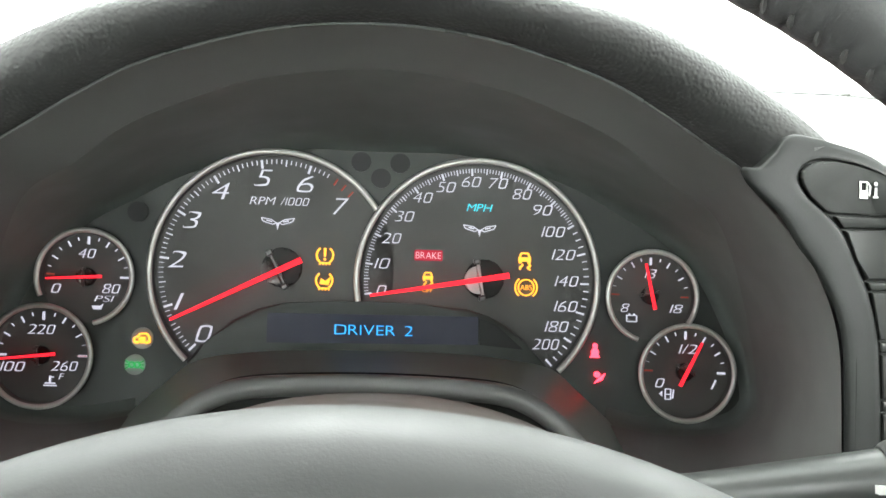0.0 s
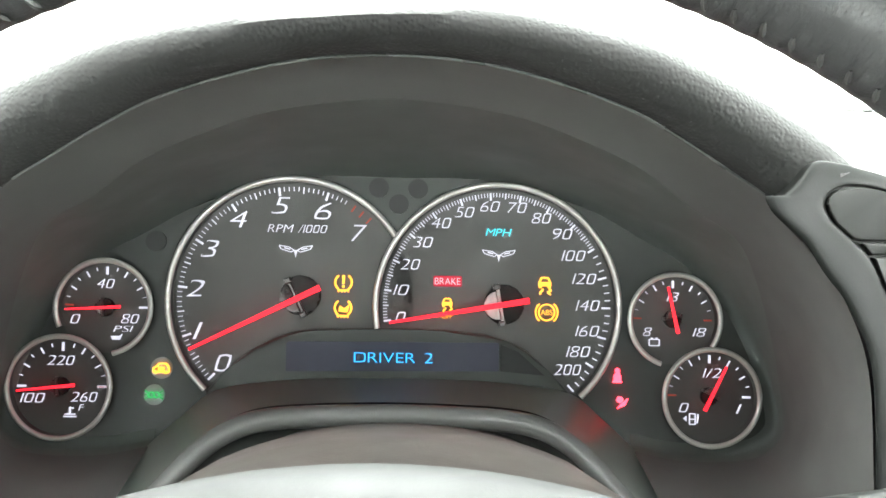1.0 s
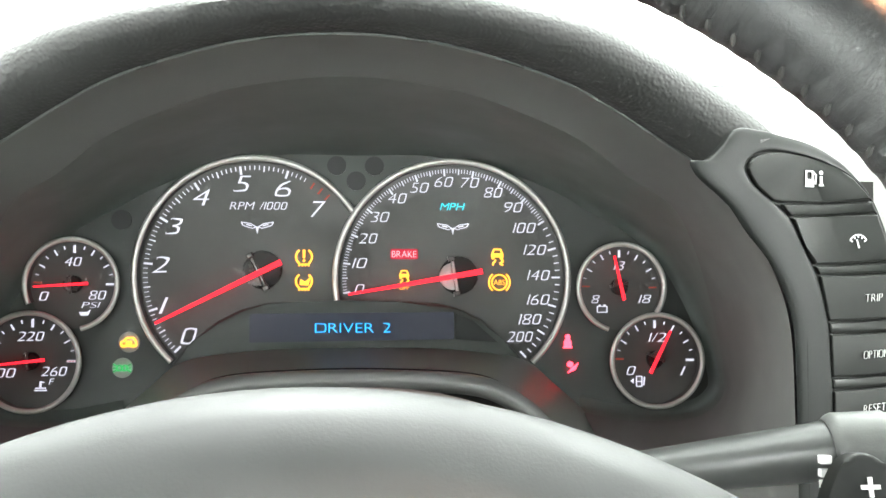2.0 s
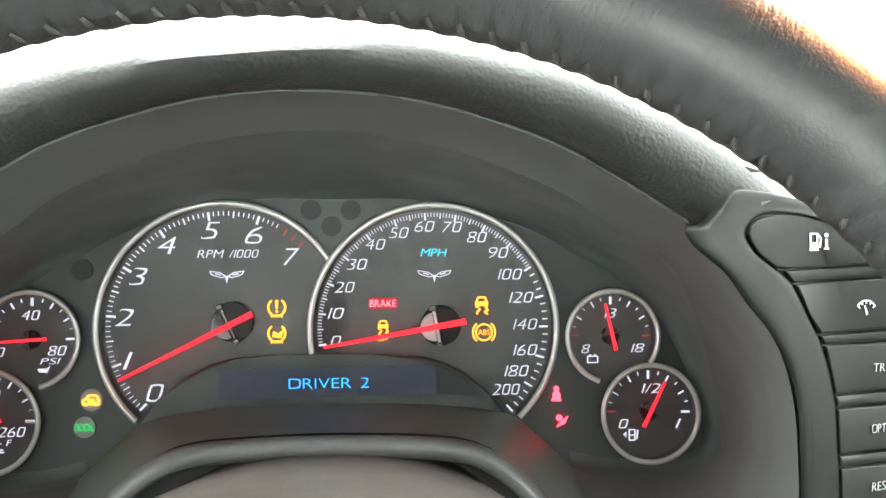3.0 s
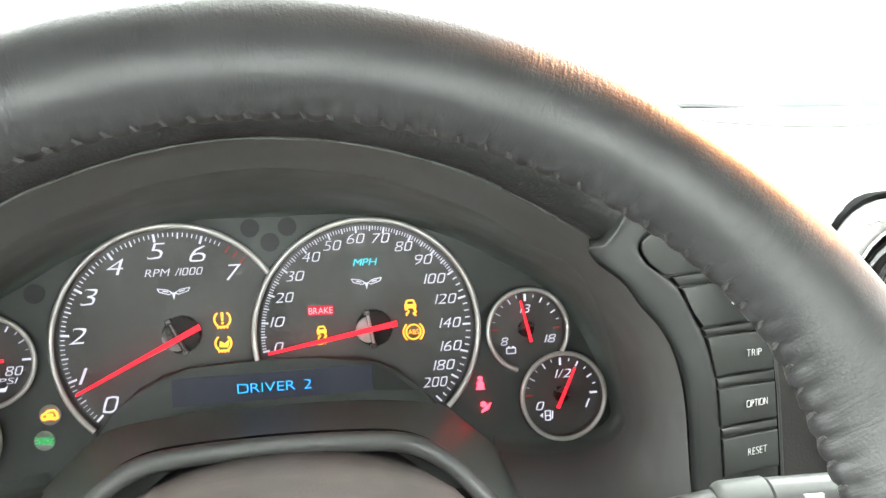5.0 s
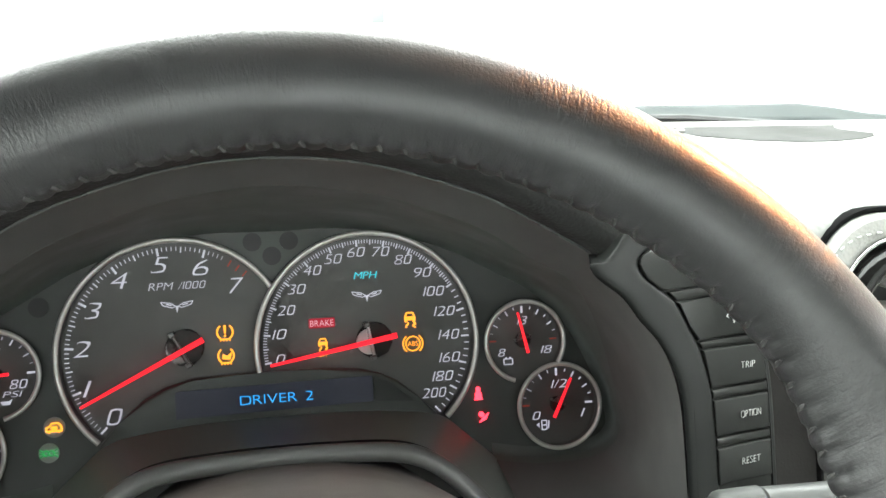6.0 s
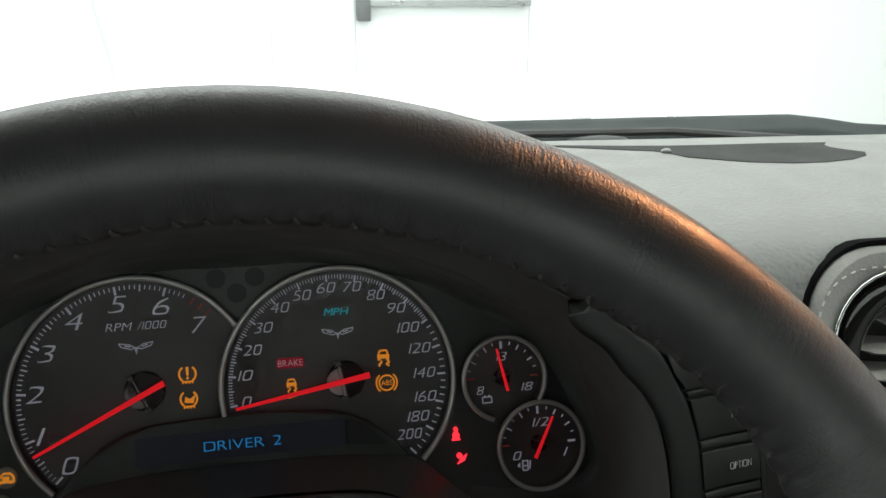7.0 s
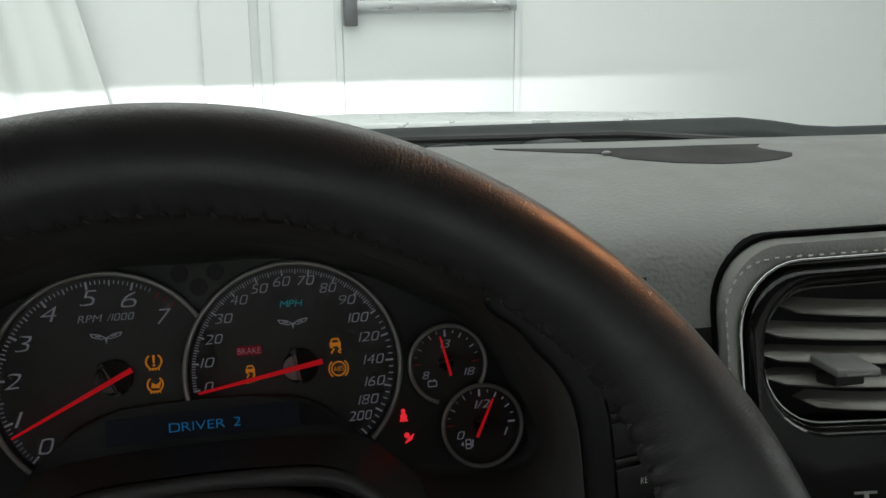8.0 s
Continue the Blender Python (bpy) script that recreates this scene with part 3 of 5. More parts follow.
part("tab_foot", box(bmesh.new(), 0.2490, 0.2650, VY - 0.008, VY + 0.008, -0.0440, -0.0375, 0.0012, 2), RUBBER, tab, "black foot under the tab")
for i in range(34):
    t = i / 33
    if t < 0.38:
        p = Vector((0.1965, VY - 0.0032, -0.075 + 0.068 * t / 0.38))
        d = Vector((0, 0, 1))
    elif t < 0.62:
        a = radians(180 - 90 * (t - 0.38) / 0.24)
        p = Vector((0.2215 + 0.025 * math.cos(a), VY - 0.0032, -0.006 + 0.025 * math.sin(a)))
        d = Vector((math.sin(a), 0, -math.cos(a)))
    else:
        p = Vector((0.2215 + 0.075 * (t - 0.62) / 0.38, VY - 0.0032, 0.0195))
        d = Vector((1, 0, 0))
    part("stitch", tube(bmesh.new(), [p - d * 0.0012, p + d * 0.0012], 0.0005, 5), PALE_THREAD, vent)
# switch row below the vent
switch = thing("switch_panel", (0.28, VY, -0.1), "black dashboard switch with a pale symbol", "switch")
part("switch_frame", ring(bmesh.new(), ring_outline(0.2835, -0.109, 0.044, 0.030, 0.006), ring_outline(0.2835, -0.109, 0.039, 0.0265, 0.005), VY - 0.002, VY - 0.002, VY + 0.02), PLASTIC, switch)
key = part("switch_key", slab(bmesh.new(), ring_outline(0.2835, -0.109, 0.037, 0.0245, 0.004), VY - 0.005, VY + 0.015, 0.002), BUTTON, switch)
part("symbol", bar(bar(bmesh.new(), 0.2575, -0.0965, 0.2700, -0.0975, 0.0012, 0.0012, VY - 0.0054, VY - 0.004), 0.2640, -0.0970, 0.2640, -0.1005, 0.0026, 0.0026, VY - 0.0054, VY - 0.004), LAMP_GREY, key)

# ---- instrument hood ----
A = [(0, 58.3, -124), (35, 55, -124), (71, 44.5, -123), (92, 35, -119), (111, 25, -113), (124, 16.5, -112), (135, 2, -116), (146.5, -18, -119), (152.5, -39, -121), (154, -72, -121), (154, -108, -121), (135, -116, -118), (105, -116, -114)]
Bc = [(0, 50, -97), (39, 45.5, -97), (66, 37, -95), (88, 28, -90), (108, 16, -80), (128, 6, -70), (144, -10, -50), (162, -40, -24), (171, -68, -12), (169, -80, -12), (156, -88, -12), (128, -89, -12), (105, -85, -12)]
Dc = [(0, 38.5, -8), (36, 38.5, -8), (66, 32.5, -8), (91, 24, -8), (113, 12, -7), (132, 1, -6), (149, -15, -5), (164, -43, -4), (171.5, -68, -3), (169.5, -79, -3), (157, -86, -3), (128, -87, -3), (105, -83, -3)]
STEPS = 6
curve_a, curve_b, curve_d = (curve_through(mirrored(c), STEPS) for c in (A, Bc, Dc))
visor = thing("instrument_hood", (-0.046, -0.06, 0.06), "black instrument hood with a grained leather roll over it", "instrument hood")


def blend(p, q, t, lift=0.0):
    return [a.lerp(b, t) + Vector((0, 0, lift)) for a, b in zip(p, q)]


flange, shelf = [], []
for i, p in enumerate(curve_a):
    d = (curve_a[min(i + 1, len(curve_a) - 1)] - curve_a[max(i - 1, 0)]).normalized()
    out = Vector((-d.z, 0, d.x)).normalized()
    flange.append(p + out * 0.0022 + Vector((0, 0.006, 0)))
    shelf.append(p + out * 0.009 + Vector((0, 0.007, 0)))
bm = loft(bmesh.new(), [shelf, flange, curve_a, blend(curve_a, curve_b, 0.06, 0.0006), blend(curve_a, curve_b, 0.5, 0.001), curve_b])
band = part("visor_band", bm, VISOR_BLACK, visor, "matt black inner band of the hood", smooth=60)
rows = [curve_b, blend(curve_b, curve_d, 0.03), blend(curve_b, curve_d, 0.35), blend(curve_b, curve_d, 0.7)]
inward = []
for i, p in enumerate(curve_d):
    d = (curve_d[min(i + 1, len(curve_d) - 1)] - curve_d[max(i - 1, 0)]).normalized()
    q = p + Vector((d.z, 0, -d.x)) * 0.0042
    inward.append(Vector((q.x, -0.0006, q.z)))
for step in range(1, 7):
    u = step / 6
    rows.append([a * (1 - u) ** 2 + b * 2 * u * (1 - u) + c * u * u for a, b, c in zip(rows[3], curve_d, inward)])
part("visor_tunnel", loft(bmesh.new(), rows), TUNNEL, visor, "dark inner wall behind the lens edge", smooth=60)
# leather roll: over the middle of the hood only
n_mid = len(A) - 1
lo_i, hi_i = (n_mid - 5) * STEPS, (n_mid + 5) * STEPS
edge = curve_a[lo_i:hi_i + 1]
ROLL = [(0.0, -0.0), (0.0006, -0.004), (0.0020, -0.0085), (0.0048, -0.0120), (0.0085, -0.0130), (0.0116, -0.0105), (0.0130, -0.0055)]
rows = []
for out, dy in ROLL:
    row = []
    for i, p in enumerate(edge):
        d = (edge[min(i + 1, len(edge) - 1)] - edge[max(i - 1, 0)]).normalized()
        nrm = Vector((-d.z, 0, d.x)).normalized()
        side = abs(p.x + 0.046) / 0.125
        k = 1 + 0.28 * side ** 2 + 0.54 * max(0.0, min(1.0, (p.x + 0.06) / 0.12)) + 0.60 * max(0.0, min(1.0, (-0.07 - p.x) / 0.09))
        reach = max(0.0, (abs(i / (len(edge) - 1) - 0.5) * 2 - 0.78) / 0.22) ** 1.5
        row.append(p + nrm * out * k + Vector((0, dy * (1 + 0.25 * side), 0)) + d * (math.copysign(reach * (0.002 + 0.010 * out / 0.013), i - len(edge) / 2)))
    rows.append(row)
crest = rows[-1]
for dz, y in ((0.0014, -0.112), (0.004, -0.08), (0.008, -0.04), (0.012, 0.0), (0.016, 0.06), (0.014, 0.10)):
    rows.append([Vector((p.x, y, p.z + dz - 0.030 * max(0.0, (y + 0.09) / 0.19) * (abs(p.x + 0.046) / 0.125) ** 2)) for p in crest])
rows.append([Vector((p.x, 0.10, p.z + 0.004)) for p in edge])
rows.append([Vector((p.x, p.y + 0.02, p.z + 0.003)) for p in edge])
bm = loft(bmesh.new(), rows)
bm.verts.ensure_lookup_table()
k = len(edge)
for c in (0, k - 1):
    ring_end = [bm.verts[r * k + c] for r in range(len(rows))]
    mid = bm.verts.new((ring_end[0].co + ring_end[6].co) / 2 + Vector((0, 0.004, 0)))
    for a, b in zip(ring_end, ring_end[1:] + ring_end[:1]):
        bm.faces.new((a, b, mid))
    bm.verts.ensure_lookup_table()
part("leather_roll", bm, LEATHER, visor, "grained black leather roll of the hood", smooth=50)
# dark groove where the leather meets the band
part("seam_lip", tube(bmesh.new(), [p + Vector((0, -0.0006, -0.0004)) for p in edge[1:-1]], 0.0005, 8), BEAD, visor, "thin satin bead under the leather")

# ---- info button panel ----
panel = thing("info_panel", (0.12, -0.10, -0.03), "satin black panel with five driver information buttons", "button panel")


def tilt_y(x):
    return -0.119 + 0.40 * (x - 0.118)


CREASE = ((-0.112, 0.1350), (-0.070, 0.1350), (-0.050, 0.1345), (-0.030, 0.1320), (-0.010, 0.1250), (0.010, 0.1160), (0.040, 0.1020))
HEAD = Vector((-0.022, -0.400, 0.0))


def tilted(bm, shift=0.0):
    """Lays flat shapes on the panel: its face turns towards the driver beyond a crease that runs down the buttons."""
    for v in bm.verts:
        p = Vector((v.co.x, tilt_y(v.co.x), v.co.z))
        xc = 0.135
        for (z0, x0), (z1, x1) in zip(CREASE, CREASE[1:]):
            if z0 <= p.z <= z1:
                xc = x0 + (x1 - x0) * (p.z - z0) / (z1 - z0)
        if p.x > xc:
            d = p - HEAD
            p = HEAD + d * ((tilt_y(xc) - 0.02 * xc - HEAD.y + 0.02 * HEAD.x) / (d.y - 0.02 * d.x))
        v.co = (p.x, p.y + v.co.y + shift, p.z)
    return bm


def creased(bm):
    """Cuts a shape along the crease line."""
    for (z0, x0), (z1, x1) in zip(CREASE, CREASE[1:]):
        mid = sum((v.co.z for v in bm.verts)) / len(bm.verts)
        if z0 <= mid <= z1:
            side = Vector((z1 - z0, 0, x0 - x1)).normalized()
            bmesh.ops.bisect_plane(bm, geom=list(bm.verts) + list(bm.edges) + list(bm.faces), plane_co=(x0, 0, z0), plane_no=side)
    return bm


def creased_through(bm):
    """Cuts a shape that spans the whole panel along every piece of the crease and across its bends."""
    for (z0, x0), (z1, x1) in zip(CREASE, CREASE[1:]):
        side = Vector((z1 - z0, 0, x0 - x1)).normalized()
        for co, no in (((x0, 0, z0), side), ((x0, 0, z0), Vector((0, 0, 1)))):
            bmesh.ops.bisect_plane(bm, geom=list(bm.verts) + list(bm.edges) + list(bm.faces), plane_co=co, plane_no=no)
    return bm


# the bezel: from the seam beside the hood, over a rounded crest and a shallow valley, to the buttons
SEAM_EDGE = [(112.6, -112), (112.6, -71.6), (111.7, -36), (101.8, -17), (94.7, -7.1), (87.7, 2.3), (80.5, 10.5), (79.5, 14.0), (79.5, 18.0)]
FRONT_EDGE = [(108.5, -112), (108.5, -72), (107, -38), (98, -19), (88, -8), (80.5, 1), (71.0, 7.8), (67.4, 11.2), (66.2, 14.6)]
TOP_EDGE = [(72.2, 15.4), (78, 20), (84.2, 26.4), (94.2, 26.6), (101.3, 25.8), (116, 23.3), (128.1, 18.4), (135.9, 12.6), (142.5, 6.4), (147, -0.6), (152, -12), (154.5, -25), (157, -45), (157.5, -75), (157.5, -112)]
WELL_EDGE = [(124.2, -112), (124.2, -72), (121.8, -36), (113.3, -15), (107.4, -4.5), (98.4, 2.9), (91.8, 7.2), (88.8, 10.8), (87.9, 13), (88.4, 15.4), (90, 17.2), (92.9, 18.7), (96.9, 19.7), (102.4, 19.9), (113, 19.0), (126, 16), (134, 12.7), (141, 7), (145.1, 0.4), (150, -12), (152.5, -25), (154.5, -45), (155, -75), (155, -112)]


def flat(points):
    return curve_through([Vector((x / 1000, 0, z / 1000)) for x, z in points], 6)


back, front, well = flat(SEAM_EDGE + [(83, 19), (85, 22.5)] + TOP_EDGE[2:]), flat(FRONT_EDGE + TOP_EDGE), flat(WELL_EDGE)
turn = 8 * 6
rows = []
for share, lift in ((None, 0.035), (0.0, 0.0012), (0.05, 0.0005), (0.14, 0.0001), (0.28, 0.0), (0.42, 0.0), (0.60, 0.0001), (0.80, 0.0001), (0.93, 0.0), (1.0, 0.0004), (1.0, 0.0045)):
    row = []
    for i, (p, q, w) in enumerate(zip(back, front, well)):
        c = p if share is None else q.lerp(w, share)
        y = tilt_y(c.x) + lift
        if share is None and i <= turn:
            y = -0.1125 - 0.0087 * step_down(0.016 - c.z, 0.0, 0.05)
        row.append(Vector((c.x, y, c.z)))
    rows.append(row)
part("panel_body", loft(bmesh.new(), rows), TRIM_GREY, panel, "satin black bezel with a horn under the leather roll", smooth=70)
wing = [(0.110, 0.036), (0.1138, 0.0409), (0.1169, 0.0425), (0.124, 0.0405), (0.1313, 0.0365), (0.128, 0.032), (0.118, 0.032)]
part("panel_wing", slab(bmesh.new(), wing, -0.062, -0.03, 0.0012), TRIM_GREY, panel, "dark wing of the panel behind the leather end")
part("button_well", tilted(creased_through(slab(bmesh.new(), [(p.x, p.z) for p in well[::3]], 0.0014, 0.008))), BUTTON, panel, smooth=25)
shapes = [[(98.5, 3.0), (92, 7.4), (89.3, 11.0), (88.5, 13.2), (89.0, 15.1), (90.5, 16.7), (93.2, 18.1), (97, 19.1), (102.5, 19.3), (113, 18.4), (125.7, 15.4), (133.5, 12.1), (139.8, 7.2), (142.3, 4.4), (120, 3.3), (102, 2.5)],
          [(106.4, -2.6), (125, -1.8), (145.6, -1.0), (149.3, -12), (150.6, -17.5), (116.2, -18.4), (112, -12)],
          [(118.5, -22.5), (152, -22.5), (153.8, -38), (122.2, -38)],
          [(123, -43), (154, -43.5), (154.3, -58), (123.5, -57.5)],
          [(123.9, -62.5), (154.4, -63), (154.4, -78), (124, -77)]]
keys = []
for s in shapes:
    keys.append(part("button", tilted(creased(slab(bmesh.new(), mm(s), -0.0009, 0.004, 0.0009, 3))), BUTTON, panel, smooth=25))
for s in ([(102.5, 1.8), (143.2, 3.7), (145.3, -0.3), (106.2, -1.9)], [(116.6, -19.1), (151, -18.2), (151.8, -21.8), (118.4, -21.8)], [(122.3, -38.7), (154, -38.7), (154.2, -42.8), (122.9, -42.3)], [(123.6, -58.2), (154.4, -58.7), (154.4, -62.3), (123.8, -61.8)]):
    part("separator", tilted(creased(slab(bmesh.new(), mm(s), -0.0005, 0.004, 0.0008, 2))), BUTTON, panel, smooth=25)


def on_key(bm):
    return tilted(bm, -0.0011)


bm = slab(bmesh.new(), mm([(112.4, 8.6), (112.4, 10.8), (115.0, 10.8), (115.0, 8.6)]), -0.0003, 0.0004)
for a, b in (((112.3, 8.6), (112.3, 13.6)), ((115.1, 8.6), (115.1, 13.6)), ((112.1, 13.6), (115.3, 13.6)), ((111.9, 8.4), (115.5, 8.4))):
    bar(bm, a[0] / 1000, a[1] / 1000, b[0] / 1000, b[1] / 1000, 0.00045, 0.00045, -0.0003, 0.0004)
bar(bm, 0.1162, 0.0092, 0.1166, 0.0122, 0.0005, 0.0005, -0.0003, 0.0004)
bar(bm, 0.1154, 0.0134, 0.1168, 0.0120, 0.0005, 0.0005, -0.0003, 0.0004)
part("symbol", on_key(bm), PRINT, keys[0], "white fuel pump symbol")
bm = bar(bmesh.new(), 0.1189, 0.0088, 0.1189, 0.0120, 0.0009, 0.0009, -0.0003, 0.0004)
bar(bm, 0.1179, 0.0089, 0.1199, 0.0089, 0.0006, 0.0006, -0.0003, 0.0004)
disc(bm, 0.1189, 0.0132, 0.0007, -0.0003, 0.0004, 0, 12)
part("symbol", on_key(bm), PRINT, keys[0], "white letter shaped mark")
bm = bmesh.new()
pts = arc_points(0.1355, -0.0128, 0.0047, 35, 145, 0, 10)
for a, b in zip(pts, pts[1:]):
    bar(bm, a.x, a.z, b.x, b.z, 0.0004, 0.0004, -0.0003, 0.0004)
for a in (38, 64, 90, 116, 142):
    bar(bm, 0.1355 + 0.0036 * math.cos(radians(a)), -0.0128 + 0.0036 * math.sin(radians(a)), 0.1355 + 0.0046 * math.cos(radians(a)), -0.0128 + 0.0046 * math.sin(radians(a)), 0.0004, 0.0004, -0.0003, 0.0004)
bar(bm, 0.1358, -0.0128, 0.1348, -0.0098, 0.0007, 0.0004, -0.0003, 0.0004)
part("symbol", on_key(bm), PRINT, keys[1], "white gauge symbol")
for key_ob, word, cx, cz, w in ((keys[2], "TRIP", 0.1425, -0.0305, 0.0080), (keys[3], "OPTION", 0.1430, -0.0505, 0.0116), (keys[4], "RESET", 0.1420, -0.0695, 0.0106)):
    part("word", on_key(letters(bmesh.new(), word, cx, cz, 0.0027, w, 0.0, 0.0003, 0.12, -0.03, 0.6, 0.20)), PRINT, key_ob)

# ---- instrument cluster ----
cluster = thing("instrument_cluster", (-0.046, 0.0, -0.03), "lit instrument cluster with metal-ringed dials and red needles", "instrument cluster")
part("face_plate", box(bmesh.new(), -0.232, 0.140, 0.0, 0.006, -0.105, 0.046), PLATE_BLACK, cluster, "matt black face plate")


def polar(cx, cz, r, a):
    return cx + r * math.cos(radians(a)), cz + r * math.sin(radians(a))


def ticks(cx, cz, marks):
    """Scale marks: rows of (angle, inner radius, outer radius, width)."""
    bm = bmesh.new()
    for a, r0, r1, w in marks:
        bar(bm, *polar(cx, cz, r0, a), *polar(cx, cz, r1, a), w, w, -0.0020, -0.0008)
    return bm


def gauge(name, label, cx, cz, face_r, ring_r, ring_arc, ring_w, marks, numerals, tip, tail, hub, size, plate=HUB_GREY):
    """A dial: face, metal ring, scale, numerals, hub and needle."""
    g = part(name, disc(bmesh.new(), cx, cz, face_r, -0.0010, 0.001, 0, 72), DIAL_BLACK, cluster, label)
    path = arc_points(cx, cz, ring_r, *ring_arc, -0.0055, 72)
    part("ring", tube(bmesh.new(), path, ring_w, 12), RING_METAL, g, "satin metal ring")
    wall = [arc_points(cx, cz, ring_r - ring_w * 0.2, *ring_arc, y, 72) for y in (-0.0055, -0.0005)]
    inner = [arc_points(cx, cz, ring_r - ring_w * 0.9, *ring_arc, y, 72) for y in (-0.0005, -0.0055)]
    part("ring_wall", loft(bmesh.new(), [*wall, *inner]), PLATE_BLACK, g, "black wall inside the ring")
    part("scale", ticks(cx, cz, marks), MARK, g, "backlit white scale marks")
    for text, x, z, h, w in numerals:
        part("numeral", letters(bmesh.new(), text, x / 1000, z / 1000, h / 1000, w / 1000, -0.0010), MARK, g)
    hx, hz = hub
    d = (Vector(tip) - Vector(tail)).normalized()
    s = Vector((-d.y, d.x))
    part("hub", disc(bmesh.new(), hx - d.x * size * 0.32, hz - d.y * size * 0.32, size * 1.02, -0.0030, 0.0, 0.001, 36), HUB_BLACK, g, "black needle hub")
    a0 = math.degrees(math.atan2(d.y, d.x))
    half = [polar(hx, hz, size * 0.72, a0 - 90 + 180 * i / 18) for i in range(19)]
    part("hub_plate", slab(bmesh.new(), half, -0.0044, -0.002, 0.0004), plate, g, "grey half plate on the hub")
    c = Vector((hx, hz)) - d * size * 0.10
    part("hub_strap", bar(bmesh.new(), c.x - s.x * size * 0.8, c.y - s.y * size * 0.8, c.x + s.x * size * 0.8, c.y + s.y * size * 0.8, size * 0.16, size * 0.16, -0.0047, -0.002, 0.0003), plate, g)
    for sg in (1, -1):
        c = Vector((hx, hz)) + s * sg * size * 0.95 - d * size * 0.06
        part("hub_pin", bar(bmesh.new(), c.x - s.x * size * 0.13, c.y - s.y * size * 0.13, c.x + s.x * size * 0.13, c.y + s.y * size * 0.13, size * 0.34, size * 0.34, -0.0048, -0.001, 0.0004), HUB_DARK, g, "dark pin")
    part("needle", bar(bmesh.new(), *tip, *tail, size * 0.09 + 0.0004, size * 0.27 + 0.0003, -0.0074, -0.0056, 0.0003), NEEDLE_RED, g, "lit red needle")
    return g


# tachometer
TX, TZ = -0.0926, -0.0216
marks = []
for i in range(0, 65):
    a = 224.5 - 25.3 * i / 10
    marks.append((a, 0.0470 if i % 10 == 0 else 0.0480 if i % 5 == 0 else 0.0489, 0.0508, 0.0009 if i % 10 == 0 else 0.0005 if i % 5 == 0 else 0.0003))
nums = [("0", -122.5, -49.8, 7.6, 7.4), ("1", -134.1, -35.7, 7.4, 4.2), ("2", -135.6, -16.9, 7.4, 8.0), ("3", -129.6, 0.9, 7.4, 7.8), ("4", -117.4, 14.3, 7.4, 7.6), ("5", -98.7, 20.8, 7.4, 8.0), ("6", -79.9, 18.6, 7.4, 7.6), ("7", -63.5, 9.0, 7.4, 7.0), ("RPM /1000", -91.1, 10.5, 3.5, 26.6)]
tach = gauge("tachometer", "round black tachometer, needle just under one", TX, TZ, 0.0538, 0.0540, (227, 33), 0.00135, marks, nums, (-0.1365, -0.0436), (-0.0800, -0.0157), (-0.0914, -0.0205), 0.0088, HUB_DARK)
bm = bmesh.new()
for i in (66, 68, 70):
    a = 224.5 - 25.3 * i / 10
    bar(bm, *polar(TX, TZ, 0.0475, a), *polar(TX, TZ, 0.0508, a), 0.0007, 0.0007, -0.0020, -0.0008)
part("red_scale", bm, MARK_DIM, tach, "dim red marks of the upper scale")

# speedometer
SX, SZ = -0.0010, -0.0230


def mph(v):
    return 188.0 - 1.565 * v if v <= 100 else 31.5 - 0.785 * (v - 100)


marks = [(mph(v), 0.0480 if v % 10 == 0 else 0.0487 if v % 5 == 0 else 0.0494, 0.0512, 0.0008 if v % 10 == 0 else 0.0005 if v % 5 == 0 else 0.0003) for v in range(0, 101)]
marks += [(mph(v), 0.0474 if v % 20 == 0 else 0.0490, 0.0512, 0.0008 if v % 20 == 0 else 0.0005) for v in range(105, 201, 5)]
nums = [("0", -44.2, -28.3, 4.6, 4.6)]
for v, x, z in ((10, -44.2, -16.1), (20, -40.3, -4.6), (30, -34.7, 5.5), (40, -26.6, 14.3), (50, -16.2, 19.4), (60, -4.7, 22.2), (70, 7.6, 21.9), (80, 18.7, 17.3), (90, 28.4, 10.3)):
    nums.append((str(v), x, z, 4.7, 7.2 if v == 10 else 8.9))
for v, x, z in ((100, 33.4, 0.6), (120, 38.4, -9.8), (140, 40.1, -21.8), (160, 40.0, -33.3), (180, 36.0, -42.6)):
    nums.append((str(v), x, z, 4.8, 11.0))
nums.append(("200", 31.2, -50.8, 4.8, 12.4))
speedo = gauge("speedometer", "round black speedometer with its needle at zero", SX, SZ, 0.0542, 0.0544, (191, -46.5), 0.00135, marks, nums, (-0.0491, -0.0306), (0.0130, -0.0200), (-0.0006, -0.0224), 0.0088)
part("unit", letters(bmesh.new(), "MPH", -0.0007, 0.0105, 0.0033, 0.0118, -0.0010), CYAN, speedo, "cyan backlit unit")

